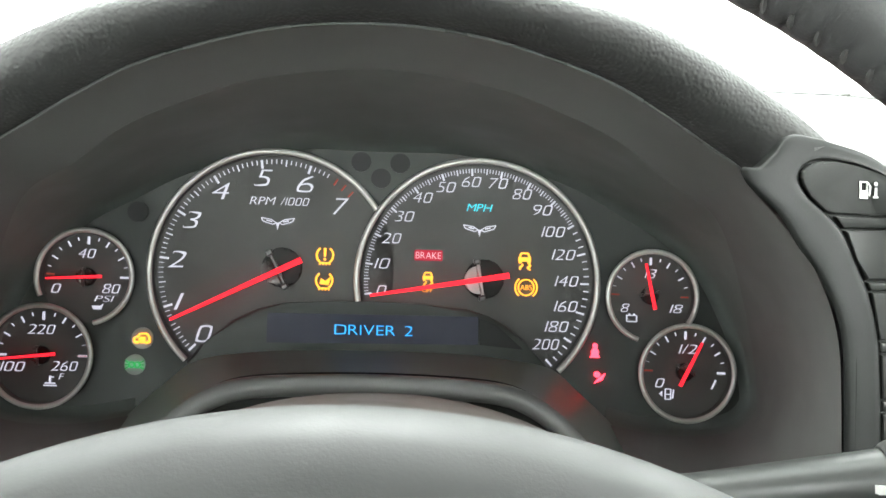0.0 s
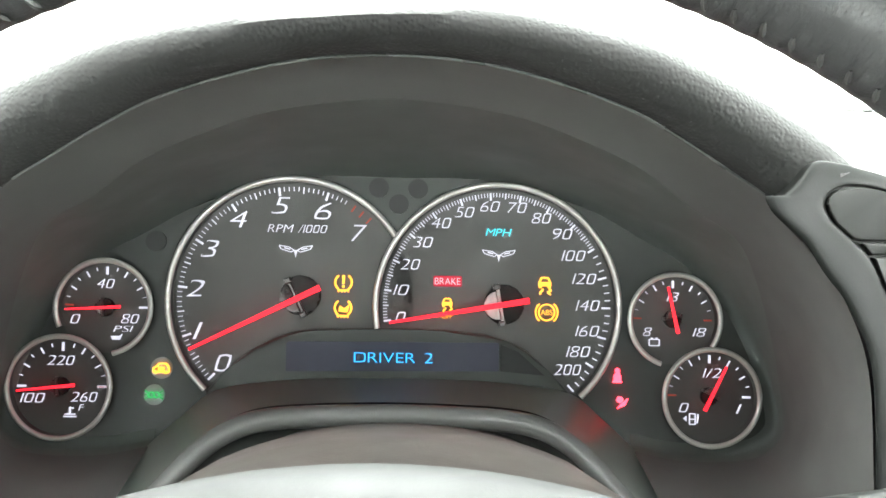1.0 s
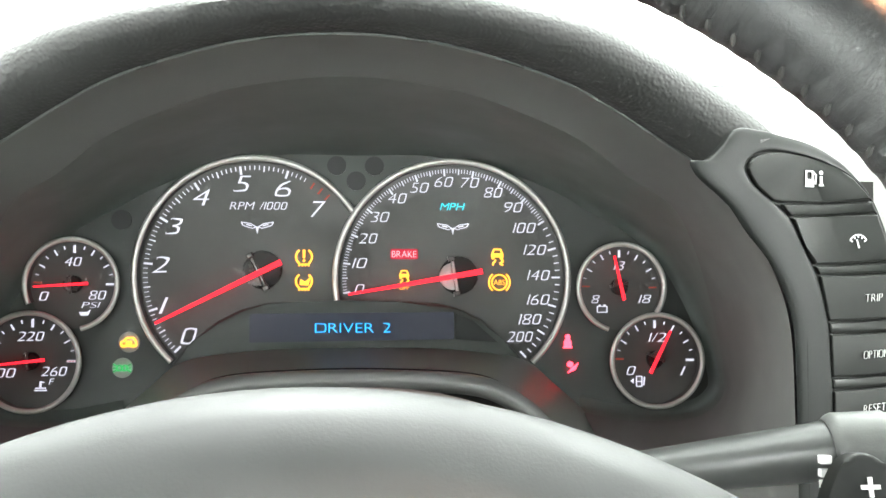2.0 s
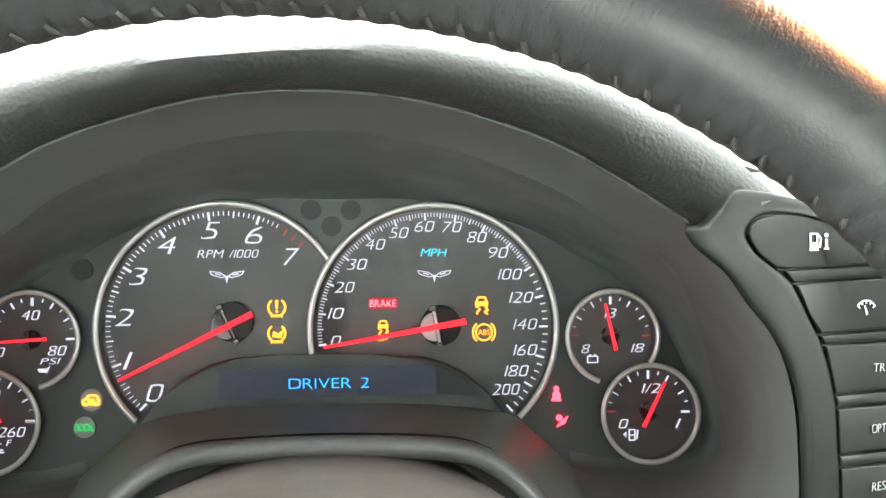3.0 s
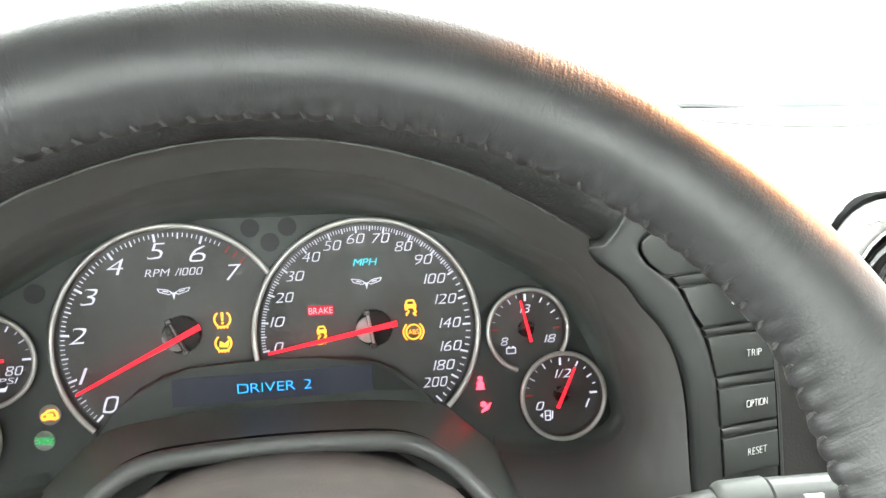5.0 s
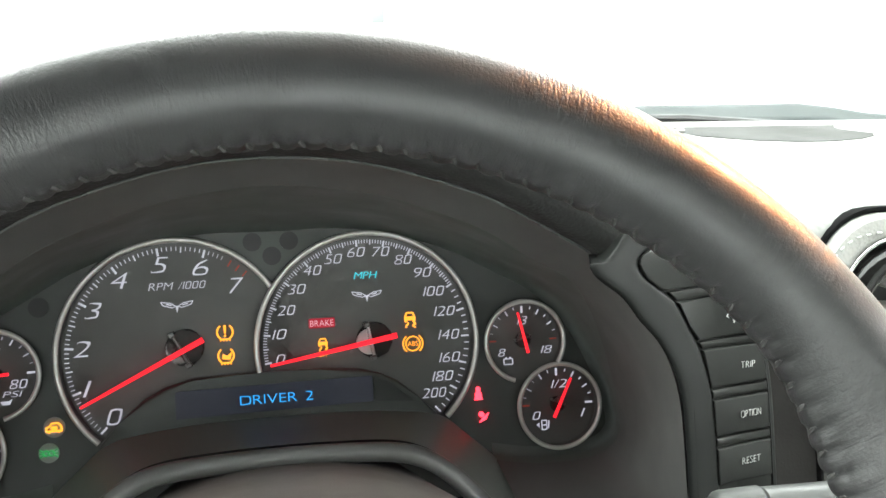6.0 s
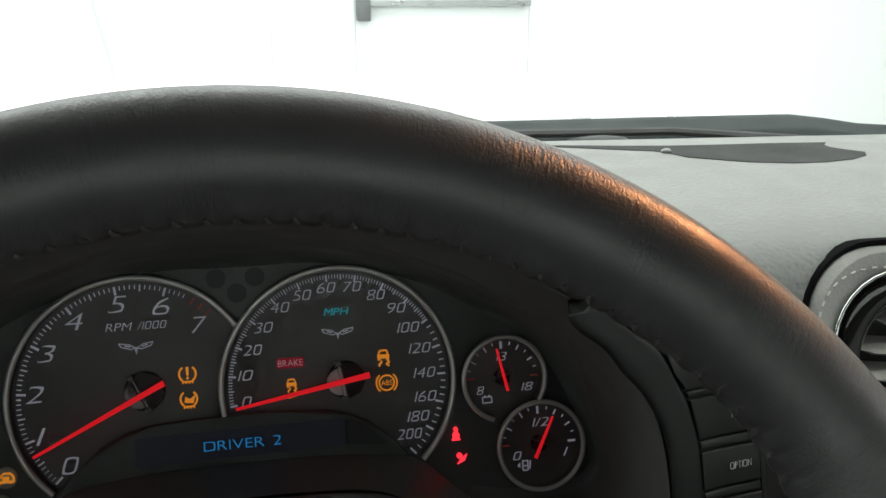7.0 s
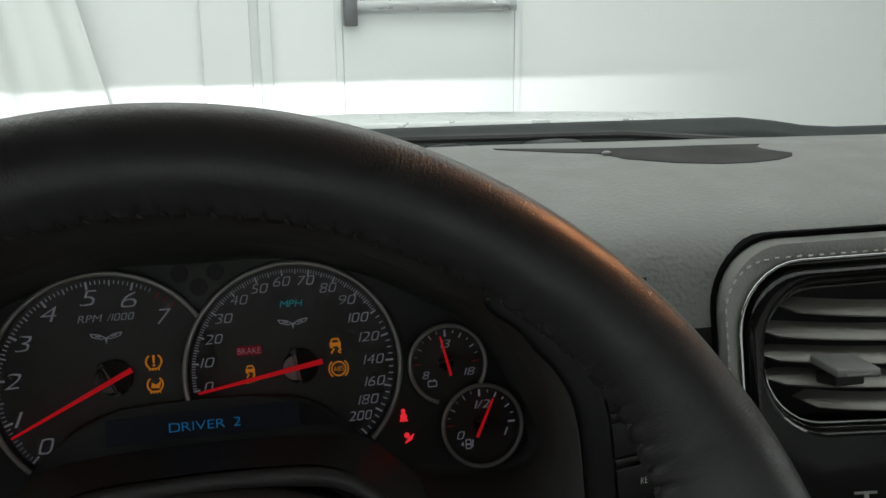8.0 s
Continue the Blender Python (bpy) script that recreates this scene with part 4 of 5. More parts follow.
# the four small dials
small = {
    "oil_gauge": ("small oil pressure dial with a red needle near zero", -0.1744, -0.0259, 0.0206, (205, -77), (-0.1905, -0.0269), (-0.1668, -0.0255), [("40", -175.0, -15.5, 4.1, 7.6), ("0", -187.9, -31.3, 4.1, 4.2), ("80", -163.9, -30.9, 4.1, 7.8), ("PSI", -166.8, -35.4, 2.6, 8.6)]),
    "temperature_gauge": ("small coolant dial with a red needle near its lowest mark", -0.1926, -0.0610, 0.0222, (0, 360), (-0.2100, -0.0625), (-0.1855, -0.0599), [("220", -193.5, -49.6, 4.2, 12.0), ("100", -205.3, -66.2, 4.2, 10.8), ("260", -182.9, -65.6, 4.2, 11.6), ("F", -184.0, -70.2, 2.6, 2.4)]),
    "voltmeter": ("small voltage dial with its red needle near thirteen", 0.0788, -0.0277, 0.0205, (-35, 252), (0.0753, -0.0128), (0.0799, -0.0335), [("13", 78.9, -17.3, 4.1, 5.6), ("8", 67.4, -33.2, 3.8, 3.9), ("18", 91.2, -33.1, 3.8, 6.2)]),
    "fuel_gauge": ("small fuel dial with its red needle just over half", 0.0957, -0.0621, 0.0216, (0, 360), (0.1019, -0.0481), (0.0921, -0.0678), [("1/2", 97.1, -51.4, 4.2, 8.6), ("0", 84.3, -67.1, 4.1, 4.4), ("1", 109.4, -67.4, 4.1, 2.6)]),
}
made = {}
for nm, (label, cx, cz, r, arc, tip, tail, nums) in small.items():
    marks = []
    for i in range(13):
        a = 180 - 15 * i
        big = i in (6, 12) or (i == 0 and nm == "temperature_gauge")
        marks.append((a, r * (0.70 if big else 0.74 if i % 2 == 0 else 0.80), r * 0.87, 0.0009 if big else 0.0005 if i % 2 == 0 else 0.0003))
    if nm != "temperature_gauge":
        marks = marks[1:]
    if nm == "voltmeter":
        marks = marks[:-1]
    hub = ((tip[0] + tail[0]) / 2 * 0.35 + cx * 0.65, (tip[1] + tail[1]) / 2 * 0.35 + cz * 0.65)
    made[nm] = gauge(nm, label, cx, cz, r * 0.985, r, arc, 0.0012, marks, nums, tip, tail, hub, 0.0040, HUB_DARK)
for nm, cx, cz, r, a in (("oil_gauge", -0.1744, -0.0259, 0.0206, 177), ("temperature_gauge", -0.1926, -0.061, 0.0222, 0), ("voltmeter", 0.0788, -0.0277, 0.0205, 178), ("voltmeter", 0.0788, -0.0277, 0.0205, 0), ("fuel_gauge", 0.0957, -0.0621, 0.0216, 178)):
    part("red_mark", ticks(cx, cz, [(a, r * 0.70, r * 0.87, 0.0007)]), MARK_DIM, made[nm], "dim red warning mark")


def outline_box(bm, x0, x1, z0, z1, w):
    for a, b, c, d in ((x0, z0, x1, z0), (x0, z1, x1, z1), (x0, z0, x0, z1), (x1, z0, x1, z1)):
        bar(bm, a, b, c, d, w, w, -0.0018, -0.0008)
    return bm


bm = outline_box(bmesh.new(), 0.0682, 0.0728, -0.0394, -0.0366, 0.0004)
bar(bm, 0.0690, -0.0362, 0.0698, -0.0362, 0.0008, 0.0008, -0.0018, -0.0008)
bar(bm, 0.0712, -0.0362, 0.0720, -0.0362, 0.0008, 0.0008, -0.0018, -0.0008)
part("battery_symbol", bm, MARK, made["voltmeter"])
bm = outline_box(bmesh.new(), 0.0868, 0.0894, -0.0745, -0.0698, 0.0004)
bar(bm, 0.0868, -0.0722, 0.0894, -0.0722, 0.0004, 0.0004, -0.0018, -0.0008)
bar(bm, 0.0903, -0.0740, 0.0907, -0.0700, 0.0005, 0.0005, -0.0018, -0.0008)
slab(bm, mm([(84.0, -72.0), (85.4, -70.8), (85.4, -73.2)]), -0.0018, -0.0008)
part("pump_symbol", bm, MARK, made["fuel_gauge"])
bm = bar(bmesh.new(), -0.1915, -0.0742, -0.1860, -0.0742, 0.0005, 0.0005, -0.0018, -0.0008)
bar(bm, -0.1910, -0.0732, -0.1865, -0.0732, 0.0005, 0.0005, -0.0018, -0.0008)
bar(bm, -0.1888, -0.0728, -0.1888, -0.0700, 0.0007, 0.0007, -0.0018, -0.0008)
bar(bm, -0.1888, -0.0705, -0.1872, -0.0705, 0.0004, 0.0004, -0.0018, -0.0008)
part("coolant_symbol", bm, MARK, made["temperature_gauge"])
bm = slab(bmesh.new(), mm([(-172.0, -38.6), (-168.4, -38.6), (-167.0, -37.6), (-168.0, -40.2), (-171.2, -40.2)]), -0.0018, -0.0008)
part("oil_symbol", bm, MARK, made["oil_gauge"])


# winged emblems, as plain shapes
def wings(cx, cz, s, g):
    bm = bmesh.new()
    for sg in (1, -1):
        pts = [(0.6, 0.1), (3.0, 1.6), (7.4, 2.3), (6.6, 0.8), (5.6, 0.4), (2.2, -0.6), (1.2, -0.2)]
        pts = [Vector((cx + sg * x * s / 1000, 0, cz + z * s / 1000)) for x, z in pts]
        for a, b in zip(pts, pts[1:] + pts[:1]):
            bar(bm, a.x, a.z, b.x, b.z, 0.00035, 0.00035, -0.0018, -0.0008)
        bar(bm, cx + sg * 0.0025 * s, cz + 0.0006 * s, cx + sg * 0.005 * s, cz + 0.0012 * s, 0.0005, 0.0005, -0.0018, -0.0008)
    slab(bm, [(cx - 0.0008 * s, cz + 0.0002), (cx + 0.0008 * s, cz + 0.0002), (cx, cz - 0.0030 * s)], -0.0018, -0.0008)
    part("emblem", bm, MARK, g, "white winged emblem")


wings(-0.0916, 0.0006, 1.0, tach)
wings(-0.0005, 0.0002, 1.0, speedo)

# warning lamps
bm = slab(bmesh.new(), ring_outline(-0.0234, -0.0119, 0.0064, 0.0024, 0.0006, 3), -0.0014, -0.0006)
lamp = part("brake_lamp", bm, BRAKE_RED, speedo, "red brake warning lamp")
part("word", letters(bmesh.new(), "BRAKE", -0.0234, -0.0119, 0.0029, 0.0114, -0.0015, 0.0004, 0.0), WHITE_RED, speedo)


def arcs(bm, cx, cz, r, a0, a1, w, k=12):
    pts = arc_points(cx, cz, r, a0, a1, 0, k)
    for a, b in zip(pts, pts[1:]):
        bar(bm, a.x, a.z, b.x, b.z, w, w, -0.0018, -0.0008)
    return bm


bm = arcs(bmesh.new(), 0.0215, -0.0252, 0.0036, 0, 360, 0.0006, 24)
arcs(bm, 0.0215, -0.0252, 0.0050, -50, 50, 0.0006)
arcs(bm, 0.0215, -0.0252, 0.0050, 130, 230, 0.0006)
letters(bm, "ABS", 0.0215, -0.0252, 0.0023, 0.0052, -0.0010, 0.0008, 0.0)
part("brake_system_lamp", bm, AMBER, speedo, "amber ringed warning lamp")


def skid(bm, cx, cz, s):
    """A car seen from behind with two wavy tracks under it."""
    def at(points):
        return [(cx + x * s, cz + z * s) for x, z in points]

    def line(points, w):
        for p, q in zip(points, points[1:]):
            bar(bm, cx + p[0] * s, cz + p[1] * s, cx + q[0] * s, cz + q[1] * s, w * s, w * s, -0.0018, -0.0008)

    line([(-0.0022, 0.0014), (-0.0015, 0.0034), (0.0015, 0.0034), (0.0022, 0.0014)], 0.0007)
    slab(bm, at([(-0.0027, 0.0016), (0.0027, 0.0016), (0.0027, -0.0002), (-0.0027, -0.0002)]), -0.0018, -0.0008)
    for sg in (1, -1):
        slab(bm, at([(sg * 0.0013, 0.0), (sg * 0.0025, 0.0), (sg * 0.0025, -0.0010), (sg * 0.0013, -0.0010)]), -0.0018, -0.0008)
        line([(sg * 0.0014 + 0.0004, -0.0012), (sg * 0.0018 + 0.0010, -0.0020), (sg * 0.0016 - 0.0004, -0.0028), (sg * 0.0022 + 0.0004, -0.0038)], 0.0007)
    return bm


part("traction_lamp", skid(bmesh.new(), 0.0205, -0.0132, 1.05), AMBER, speedo, "amber skidding car lamp")
bm = skid(bmesh.new(), -0.0234, -0.0226, 0.85)
letters(bm, "OFF", -0.0234, -0.0276, 0.0019, 0.0046, -0.0010, 0.0008, 0.0)
part("traction_off_lamp", bm, AMBER, speedo, "amber skidding car lamp with small letters")
for cz, kind in ((-0.0132, 0), (-0.0246, 1)):
    bm = arcs(bmesh.new(), -0.0700, cz, 0.0037, 125, 235, 0.0008)
    arcs(bm, -0.0700, cz, 0.0037, -55, 55, 0.0008)
    bar(bm, -0.0724, cz - 0.0035, -0.0676, cz - 0.0035, 0.0007, 0.0007, -0.0018, -0.0008)
    for x in (-0.0722, -0.0707, -0.0693, -0.0678):
        bar(bm, x, cz - 0.0044, x, cz - 0.0036, 0.0006, 0.0006, -0.0018, -0.0008)
    if kind == 0:
        bar(bm, -0.0700, cz - 0.0006, -0.0700, cz + 0.0032, 0.0009, 0.0012, -0.0018, -0.0008)
        disc(bm, -0.0700, cz - 0.0018, 0.0006, -0.0018, -0.0008, 0, 10)
    else:
        slab(bm, mm([(-72, cz * 1000 - 1.6), (-68, cz * 1000 - 2.0), (-67, cz * 1000 + 1.8), (-69.5, cz * 1000 - 0.2), (-71.5, cz * 1000 + 1.0)]), -0.0018, -0.0008)
    part("tyre_lamp", bm, AMBER, tach, "amber tyre warning lamp")

# round lamp lenses on the plate
for nm, x, z, r, m_, lab in (("lamp_lens", -0.1496, -0.0525, 0.0048, LAMP_GREY, "grey lens behind an amber symbol"), ("lamp_lens", -0.1525, -0.0643, 0.0046, LAMP_GREY, "grey lens behind a green symbol"), ("lamp_lens", -0.1537, 0.0038, 0.0046, LAMP_OFF, "unlit dark lens"),
                             ("lamp_lens", -0.0550, 0.0296, 0.0045, LAMP_OFF, "unlit dark lens"), ("lamp_lens", -0.0459, 0.0224, 0.0045, LAMP_OFF, "unlit dark lens"), ("lamp_lens", -0.0374, 0.0295, 0.0045, LAMP_OFF, "unlit dark lens")):
    part(nm, disc(bmesh.new(), x, z, r, -0.0008, 0.001, 0, 28), m_, cluster, lab)
bm = bmesh.new()
car_line = [(-153.0, -54.2), (-153.0, -52.4), (-151.6, -51.9), (-150.6, -50.5), (-147.6, -50.4), (-146.4, -52.0), (-146.2, -54.2), (-153.0, -54.2)]
for (x0, z0), (x1, z1) in zip(car_line, car_line[1:]):
    bar(bm, x0 / 1000, z0 / 1000, x1 / 1000, z1 / 1000, 0.0007, 0.0007, -0.0018, -0.0008)
slab(bm, mm([(-150.9, -53.6), (-148.2, -53.6), (-148.2, -51.9), (-150.9, -51.9)]), -0.0018, -0.0008)
for x in (-0.1517, -0.1475):
    disc(bm, x, -0.0543, 0.0007, -0.0018, -0.0008, 0, 10)
part("lock_lamp", bm, AMBER, cluster, "amber car symbol")
bm = bmesh.new()
for sg in (1, -1):
    arcs(bm, -0.1525 + sg * 0.0012, -0.0643, 0.0012, 0, 360, 0.0005, 12)
    for dz in (0.0014, 0, -0.0014):
        bar(bm, -0.1525 + sg * 0.0026, -0.0643 + dz * 0.7, -0.1525 + sg * 0.0040, -0.0643 + dz * 1.3, 0.0004, 0.0004, -0.0018, -0.0008)
part("side_light_lamp", bm, GREEN, cluster, "green parking light symbol")
bm = slab(bmesh.new(), mm([(51.8, -56.3), (56.2, -56.3), (55.5, -54.9), (55.7, -53.4), (54.8, -52.0), (53.2, -52.0), (52.3, -53.4), (52.5, -54.9)]), -0.0014, 0.0)
disc(bm, 0.0540, -0.0509, 0.0011, -0.0014, 0.0, 0, 12)
part("belt_lamp", bm, RED_LAMP, cluster, "red safety belt lamp")
bm = disc(bmesh.new(), 0.0552, -0.0640, 0.0014, -0.0014, 0.0, 0, 14)
slab(bm, mm([(54.0, -68.0), (57.6, -66.4), (59.0, -63.4), (57.4, -64.6), (55.6, -66.0)]), -0.0014, 0.0)
part("airbag_lamp", bm, RED_LAMP, cluster, "red airbag lamp")

# the arch with the message screen
arch = mm([(-129, -62), (-120, -52), (-109, -43), (-98, -37.5), (-86.8, -35), (-66, -33.8), (-46.4, -33.4), (-26, -34), (-6, -35.5), (4, -38.5), (12.4, -42.6), (22, -51), (31, -60), (34, -66), (-46, -66), (-128, -66)])
part("screen_arch", slab(bmesh.new(), arch, -0.0065, 0.001, 0.0016, 3), PLATE_BLACK, cluster, "black arched screen housing")
screen = part("screen", slab(bmesh.new(), mm([(-94, -52.5), (-94, -40.2), (-93, -39.4), (-0.5, -38.8), (-0.4, -51.4)]), -0.0072, -0.004), SCREEN, cluster, "dim blue-grey message screen")
part("screen_side", slab(bmesh.new(), mm([(0.4, -51.4), (0.3, -39.6), (8, -42.5), (20, -53.0)]), -0.0070, -0.004), LAMP_OFF, cluster, "dim dark window beside the screen")
part("message", letters(bmesh.new(), "DRIVER 2", -0.0470, -0.0460, 0.0044, 0.0345, -0.0074, 0.0003, 0.0), SCREEN_TEXT, screen, "glowing blue message")

# ---- lower cowl and steering column ----
E_half = [(0, -55.0, -6), (30, -55.3, -6), (55, -57, -6), (78, -61, -6), (92, -72, -8), (106, -85, -11), (118, -100, -14), (122, -120, -16)]
F_half = [(0, -61.0, -50), (27, -61.6, -50), (49, -63.2, -50), (62, -67, -50), (73, -74, -51), (85, -86, -54), (96, -100, -58), (102, -120, -60)]
shell = thing("column_cowl", (-0.046, -0.03, -0.065), "black plastic cowl arching over the steering column", "column cowl")
ce, cf = (curve_through(mirrored(c), 6) for c in (E_half, F_half))
rows = [ce, blend(ce, cf, 0.35, -0.0015), blend(ce, cf, 0.8, -0.0008), [p + Vector((0, 0.004, 0.0006)) for p in cf], cf, [p + Vector((0, -0.0025, -0.002)) for p in cf], [p + Vector((0, -0.002, -0.005)) for p in cf], [p + Vector((0, 0.006, -0.0085)) for p in cf], [p + Vector((0, 0.03, -0.012)) for p in cf]]
part("cowl_arch", loft(bmesh.new(), rows[:4]), ARCH_BLACK, shell, "smooth black arch", smooth=60)
part("cowl_lip", tube(bmesh.new(), [p + Vector((0, -0.0005, -0.0040)) for p in cf], 0.0044, 14), LIP_BLACK, shell, "rounded lip of the arch", smooth=60)
column = thing("steering_column", (-0.044, -0.10, -0.09), "dark plastic steering column cover", "steering column")
bm = bmesh.new()
rows = []
for y, top_z, wide in ((-0.012, -0.0740, 0.070), (-0.045, -0.0715, 0.074), (-0.09, -0.0660, 0.078), (-0.13, -0.0638, 0.080), (-0.175, -0.0645, 0.080), (-0.19, -0.069, 0.078)):
    row = []
    for i in range(25):
        u = -1 + i / 12
        drop = 0.022 * abs(u) ** 2.4 + 0.03 * max(0, abs(u) - 0.82) ** 1.2 / 0.18
        row.append(Vector((-0.044 + wide * u, y, top_z - drop)))
    rows.append(row)
loft(bm, rows)
cover = part("column_cover", bm, mat("brown_black_plastic", (0.046, 0.041, 0.037), 0.5, grain=0.3, scale=900, dist=0.0004), column, "brownish black upper column cover", smooth=60)
cover.modifiers.new("thickness", "SOLIDIFY").thickness = -0.003
bm = bmesh.new()
tube(bm, [Vector((-0.044, -0.02, -0.125)), Vector((-0.044, -0.10, -0.120)), Vector((-0.043, -0.205, -0.112))], 0.045, 24)
part("column_tube", bm, PLASTIC, column)

# stalk on the column
stalk = thing("wiper_stalk", (0.06, -0.168, -0.072), "dark grey wiper stalk with a ridged collar", "stalk")
part("stalk_arm", tube(bmesh.new(), [Vector((0.0, -0.150, -0.087)), Vector((0.045, -0.163, -0.0795)), Vector((0.0945, -0.1722, -0.0718))], [0.0058, 0.0066, 0.0085], 18), STALK_GREY, stalk)
collar = part("collar", tube(bmesh.new(), [Vector((0.0932, -0.1724, -0.0715)), Vector((0.0938, -0.1725, -0.0714)), Vector((0.0950, -0.1727, -0.0714)), Vector((0.1085, -0.1742, -0.0709)), Vector((0.1093, -0.1744, -0.0708))], [0.0085, 0.0097, 0.0102, 0.0104, 0.0090], 24), COLLAR_GREY, stalk, "grey collar")
part("stalk_end", tube(bmesh.new(), [Vector((0.1085, -0.1744, -0.0708)), Vector((0.1095, -0.1745, -0.0708)), Vector((0.150, -0.179, -0.0700)), Vector((0.163, -0.181, -0.0698))], [0.009, 0.0098, 0.0094, 0.005], 20), STALK_GREY, stalk)
for i, z in enumerate((-0.0728, -0.0765, -0.0797)):
    part("white_mark", box(bmesh.new(), 0.0870 + 0.0003 * i, 0.0900 - 0.0003 * i, -0.1812 + 0.0006 * i * i, -0.1785, z - 0.0010, z + 0.0011), PRINT, stalk)
for x0, z in ((0.117, -0.066), (0.128, -0.0655), (0.140, -0.0645)):
    part("white_mark", box(bmesh.new(), x0, x0 + 0.006, -0.1846, -0.182, z - 0.0014, z + 0.0014), PRINT, stalk)

# ---- steering wheel ----
WC = Vector((-0.0406, -0.2695, -0.0916))
az, ax = radians(1.55), radians(11.58)
WN = Vector((math.sin(az) * math.cos(ax), -math.cos(az) * math.cos(ax), math.sin(ax)))
WU = Vector((math.cos(az), math.sin(az), 0))
WV = WN.cross(WU)
WR, WT, WB = 0.1574, 0.0142, 0.0117
SEAM = radians(1)
N_STITCH = 154
wheel = thing("steering_wheel", tuple(WC), "black leather steering wheel with a stitched seam inside the rim", "steering wheel")


def rim_point(theta, phi, extra=0.0):
    """theta: round the wheel from its right side; phi: round the rim's section, from the inside towards the driver."""
    out = WU * math.cos(theta) + WV * math.sin(theta)
    deg = math.degrees(theta) % 360
    grip = sum(math.exp(-((deg - c) / 13) ** 2) for c in (22, 158))
    rin = WT * (1.0 + 0.68 * grip * max(0, math.cos(phi))) + extra
    return WC + out * (WR - rin * math.cos(phi)) + WN * ((WB + extra) * math.sin(phi))


bm = bmesh.new()
K, M = N_STITCH * 10, 56
rows = []
for i in range(K):
    th = 2 * math.pi * i / K
    s = abs((th * N_STITCH / (2 * math.pi) + 0.5) % 1 - 0.5) * 2
    row = []
    for j in range(M):
        ph = 2 * math.pi * j / M
        d = (ph - SEAM + math.pi) % (2 * math.pi) - math.pi
        near = math.exp(-(d / 0.42) ** 2)
        notch = math.exp(-((s - 0.5 * abs(d)) / 0.30) ** 2) * math.exp(-((abs(d) - 0.22) / 0.20) ** 2)
        groove = math.exp(-(d / 0.07) ** 2)
        row.append(rim_point(th, ph, 0.0005 * near * (1 - math.exp(-(s / 0.45) ** 2)) - 0.0005 * notch - 0.0005 * groove))
    rows.append(row)
rows.append(rows[0])
loft(bm, rows, closed=True)
bmesh.ops.remove_doubles(bm, verts=bm.verts, dist=1e-6)
uv = bm.loops.layers.uv.new("round_the_rim")
for f in bm.faces:
    for lp in f.loops:
        d = lp.vert.co - WC
        a, b, c = d.dot(WU), d.dot(WV), d.dot(WN)
        turn_at, section = math.atan2(b, a), math.atan2(c, WR - math.hypot(a, b))
        lp[uv].uv = (turn_at * WR, section * WT * 0.22)
rim = part("rim", bm, WHEEL_LEATHER, wheel, "grained black leather rim", smooth=70)
me = None
for i in range(N_STITCH):
    th = 2 * math.pi * (i + 0.0) / N_STITCH
    if not (-0.35 < th < math.pi + 0.35 or th > 2 * math.pi - 0.35):
        continue
    p, q = rim_point(th - 0.004, SEAM - 0.12, -0.0005), rim_point(th + 0.004, SEAM + 0.12, -0.0005)
    if me is None:
        st = part("stitch", tube(bmesh.new(), [Vector((-0.0019, 0, 0)) + BASE[rim.name], BASE[rim.name] + Vector((0, 0, 0.0004)), Vector((0.0019, 0, 0)) + BASE[rim.name]], [0.0005, 0.0007, 0.0005], 6), THREAD, rim)
        me = st.data
    else:
        st = new("stitch", me)
        st.parent = rim
    m = (q - p).normalized()
    nrm = (rim_point(th, SEAM, 0.01) - rim_point(th, SEAM, 0)).normalized()
    nrm = (nrm - m * nrm.dot(m)).normalized()
    rot = Matrix((m, nrm.cross(m), nrm)).transposed().to_4x4()
    st.matrix_local = Matrix.Translation((p + q) / 2 - WC) @ rot

# airbag cover: a rounded cushion in the middle of the wheel
def cushion(depth, inset):
    pts = []
    for i in range(33):
        u = -1 + i / 16
        x = (0.100 - inset) * u - 0.0047
        z = 0.0508 - inset - 0.0334 * u * u - 0.02 * max(0, abs(u) - 0.8) ** 2 / 0.04
        pts.append((x, z))
    for i in range(1, 32):
        u = 1 - i / 16
        pts.append(((0.100 - inset) * u - 0.0047, -0.062 + inset + 0.022 * u * u))
    return [WC + WU * x + WV * z + WN * depth for x, z in pts]


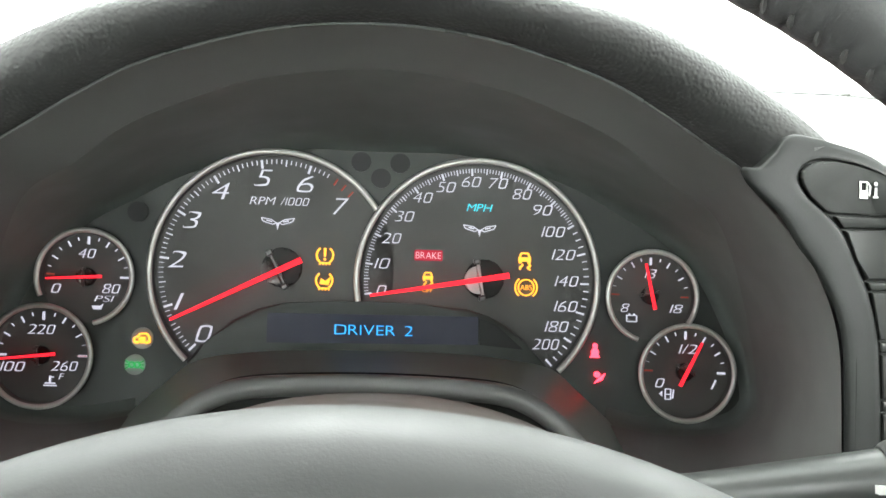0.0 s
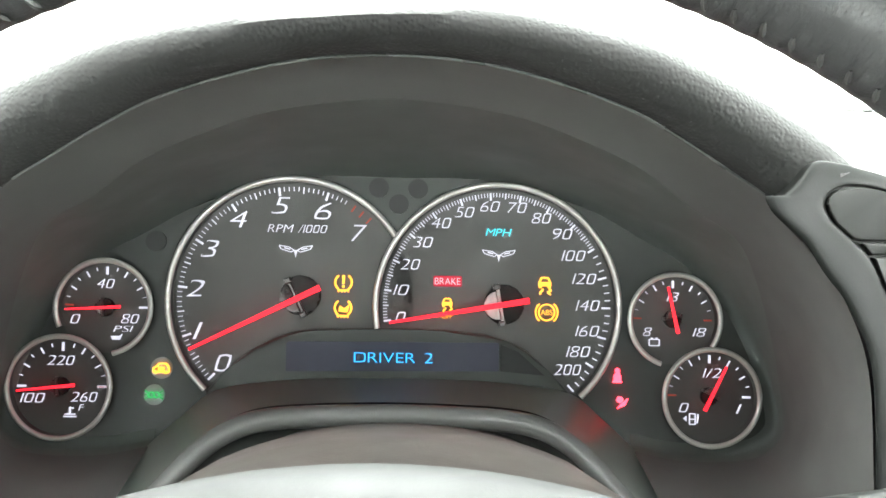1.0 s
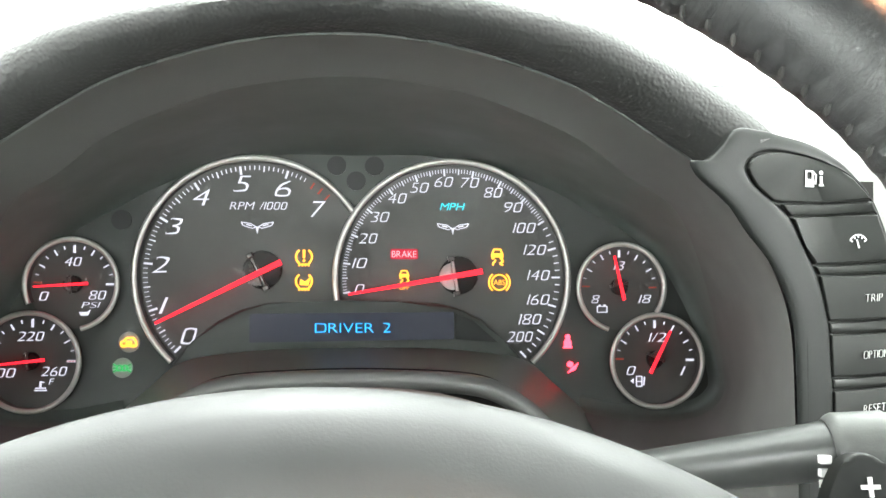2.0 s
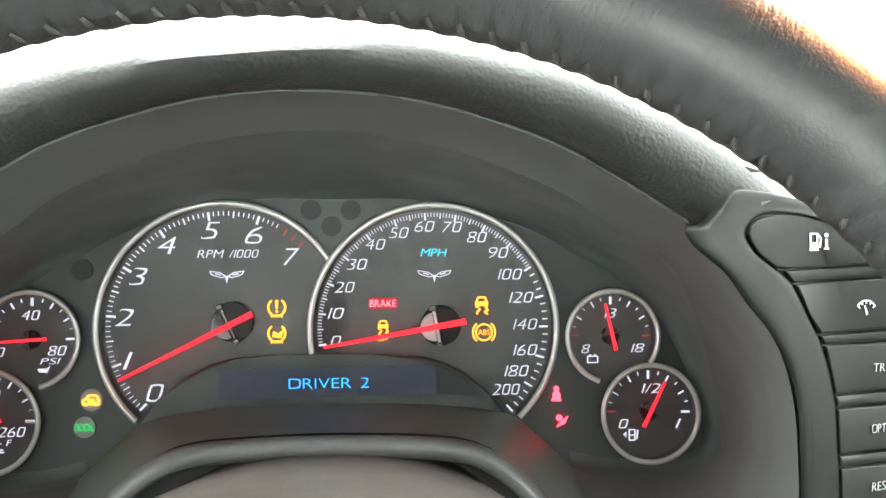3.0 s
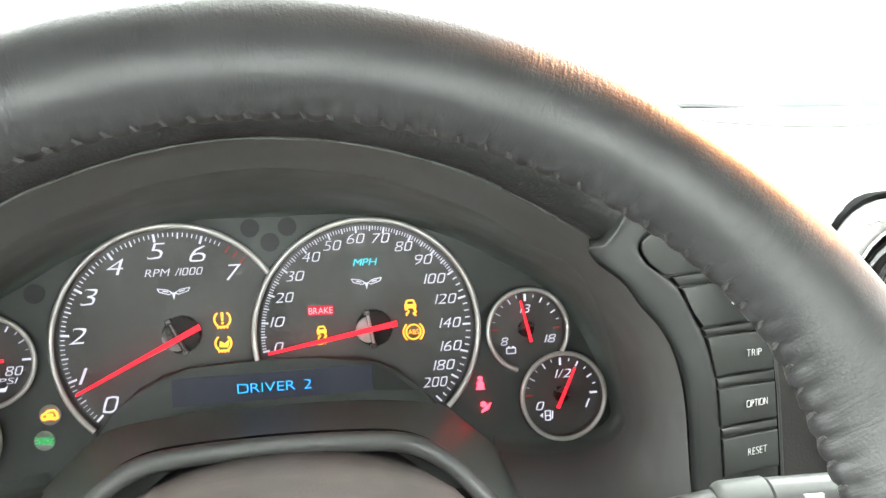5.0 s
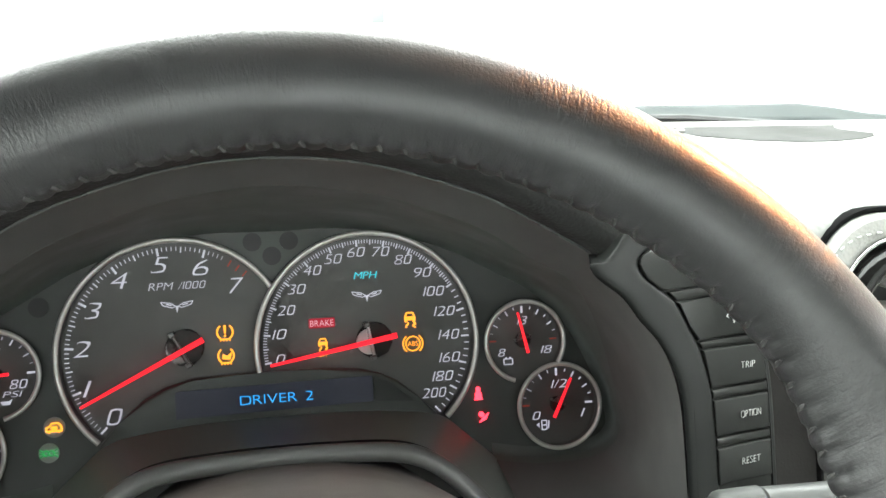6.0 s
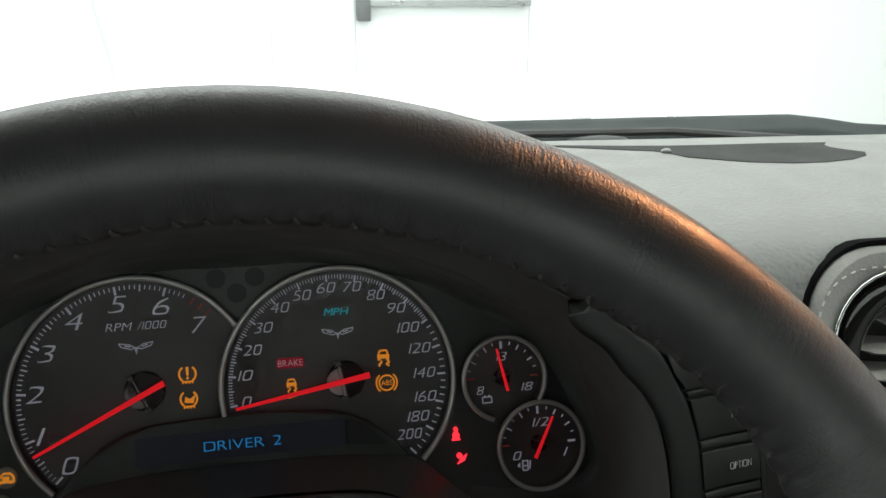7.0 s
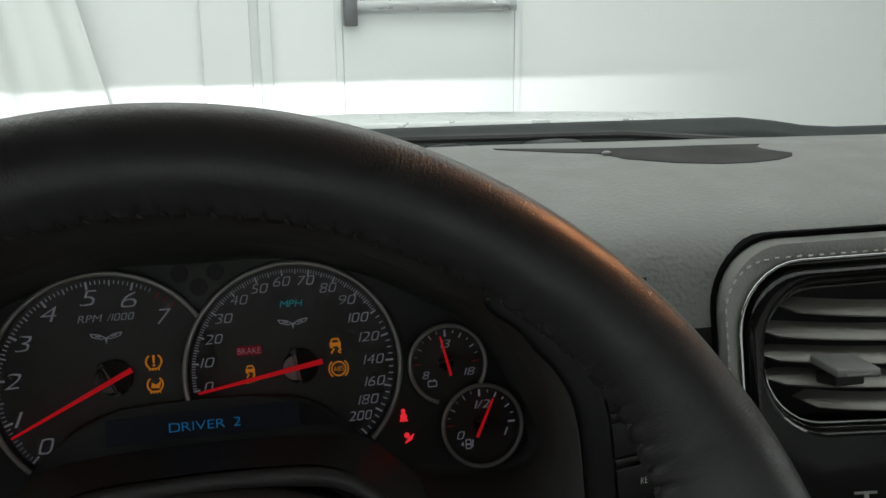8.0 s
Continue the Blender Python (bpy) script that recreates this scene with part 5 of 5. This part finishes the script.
rows = [cushion(d, s) for d, s in ((-0.030, 0.004), (-0.024, 0.0), (-0.005, 0.0), (0.004, 0.0015), (0.011, 0.006), (0.016, 0.014), (0.019, 0.026), (0.020, 0.040))]
bm = loft(bmesh.new(), rows, closed=True, cap=True)
part("airbag_cover", bm, mat("grained_cushion_vinyl", (0.031, 0.032, 0.031), 0.62, grain=0.12, scale=1500, dist=0.0003), wheel, "grained dark airbag cushion", smooth=60)
bm = ring(bmesh.new(), ring_outline(0, 0, 0.030, 0.020, 0.018), ring_outline(0, 0, 0.027, 0.017, 0.0155), -0.0015, -0.0015, 0.002)
for v in bm.verts:
    v.co = WC + WU * v.co.x + WV * (v.co.z + 0.002) + WN * (0.0205 - v.co.y)
part("badge_rim", bm, RUBBER, wheel, "dark oval around the plain badge")
for sg in (1, -1):
    path = [WC + WU * (sg * x) + WV * z + WN * d for x, z, d in ((0.080, -0.005, 0.0), (0.120, 0.004, 0.002), (0.158, 0.018, 0.0))]
    part("spoke", tube(bmesh.new(), curve_through(path, 6), [0.020 - 0.006 * i / 12 for i in range(13)], 20), WHEEL_LEATHER, wheel)
part("spoke", tube(bmesh.new(), [WC + WV * -0.05, WC + WV * -0.11 + WN * 0.002, WC + WV * -0.160], [0.026, 0.022, 0.016], 20), WHEEL_LEATHER, wheel)
# shift paddles behind the spokes
for sg, word in ((1, "+"),):
    o = Vector((0.0902, -0.195, -0.0778))
    shape = [(-13, -16), (-11, -4), (-6, 6), (-1, 9.5), (5, 8), (11, 0), (15, -12), (14, -18)]
    sm = curve_through([Vector((x, 0, z)) for x, z in shape + shape[:1]], 4)[:-1]
    bm = slab(bmesh.new(), [(p.x / 1000, p.z / 1000) for p in sm], -0.003, 0.003, 0.0015, 3)
    for v in bm.verts:
        v.co = o + WU * v.co.x + WV * v.co.z - WN * v.co.y
    paddle = part("shift_paddle", bm, TRIM_GREY, wheel, "grey shift paddle with a plus sign", smooth=50)
    bm = bar(bar(bmesh.new(), -0.0013, 0.001, 0.0037, 0.001, 0.0011, 0.0011, -0.0035, -0.002), 0.0012, -0.0015, 0.0012, 0.0035, 0.0011, 0.0011, -0.0035, -0.002)
    for v in bm.verts:
        v.co = o + WU * v.co.x + WV * v.co.z - WN * v.co.y
    part("plus_sign", bm, PRINT, paddle)
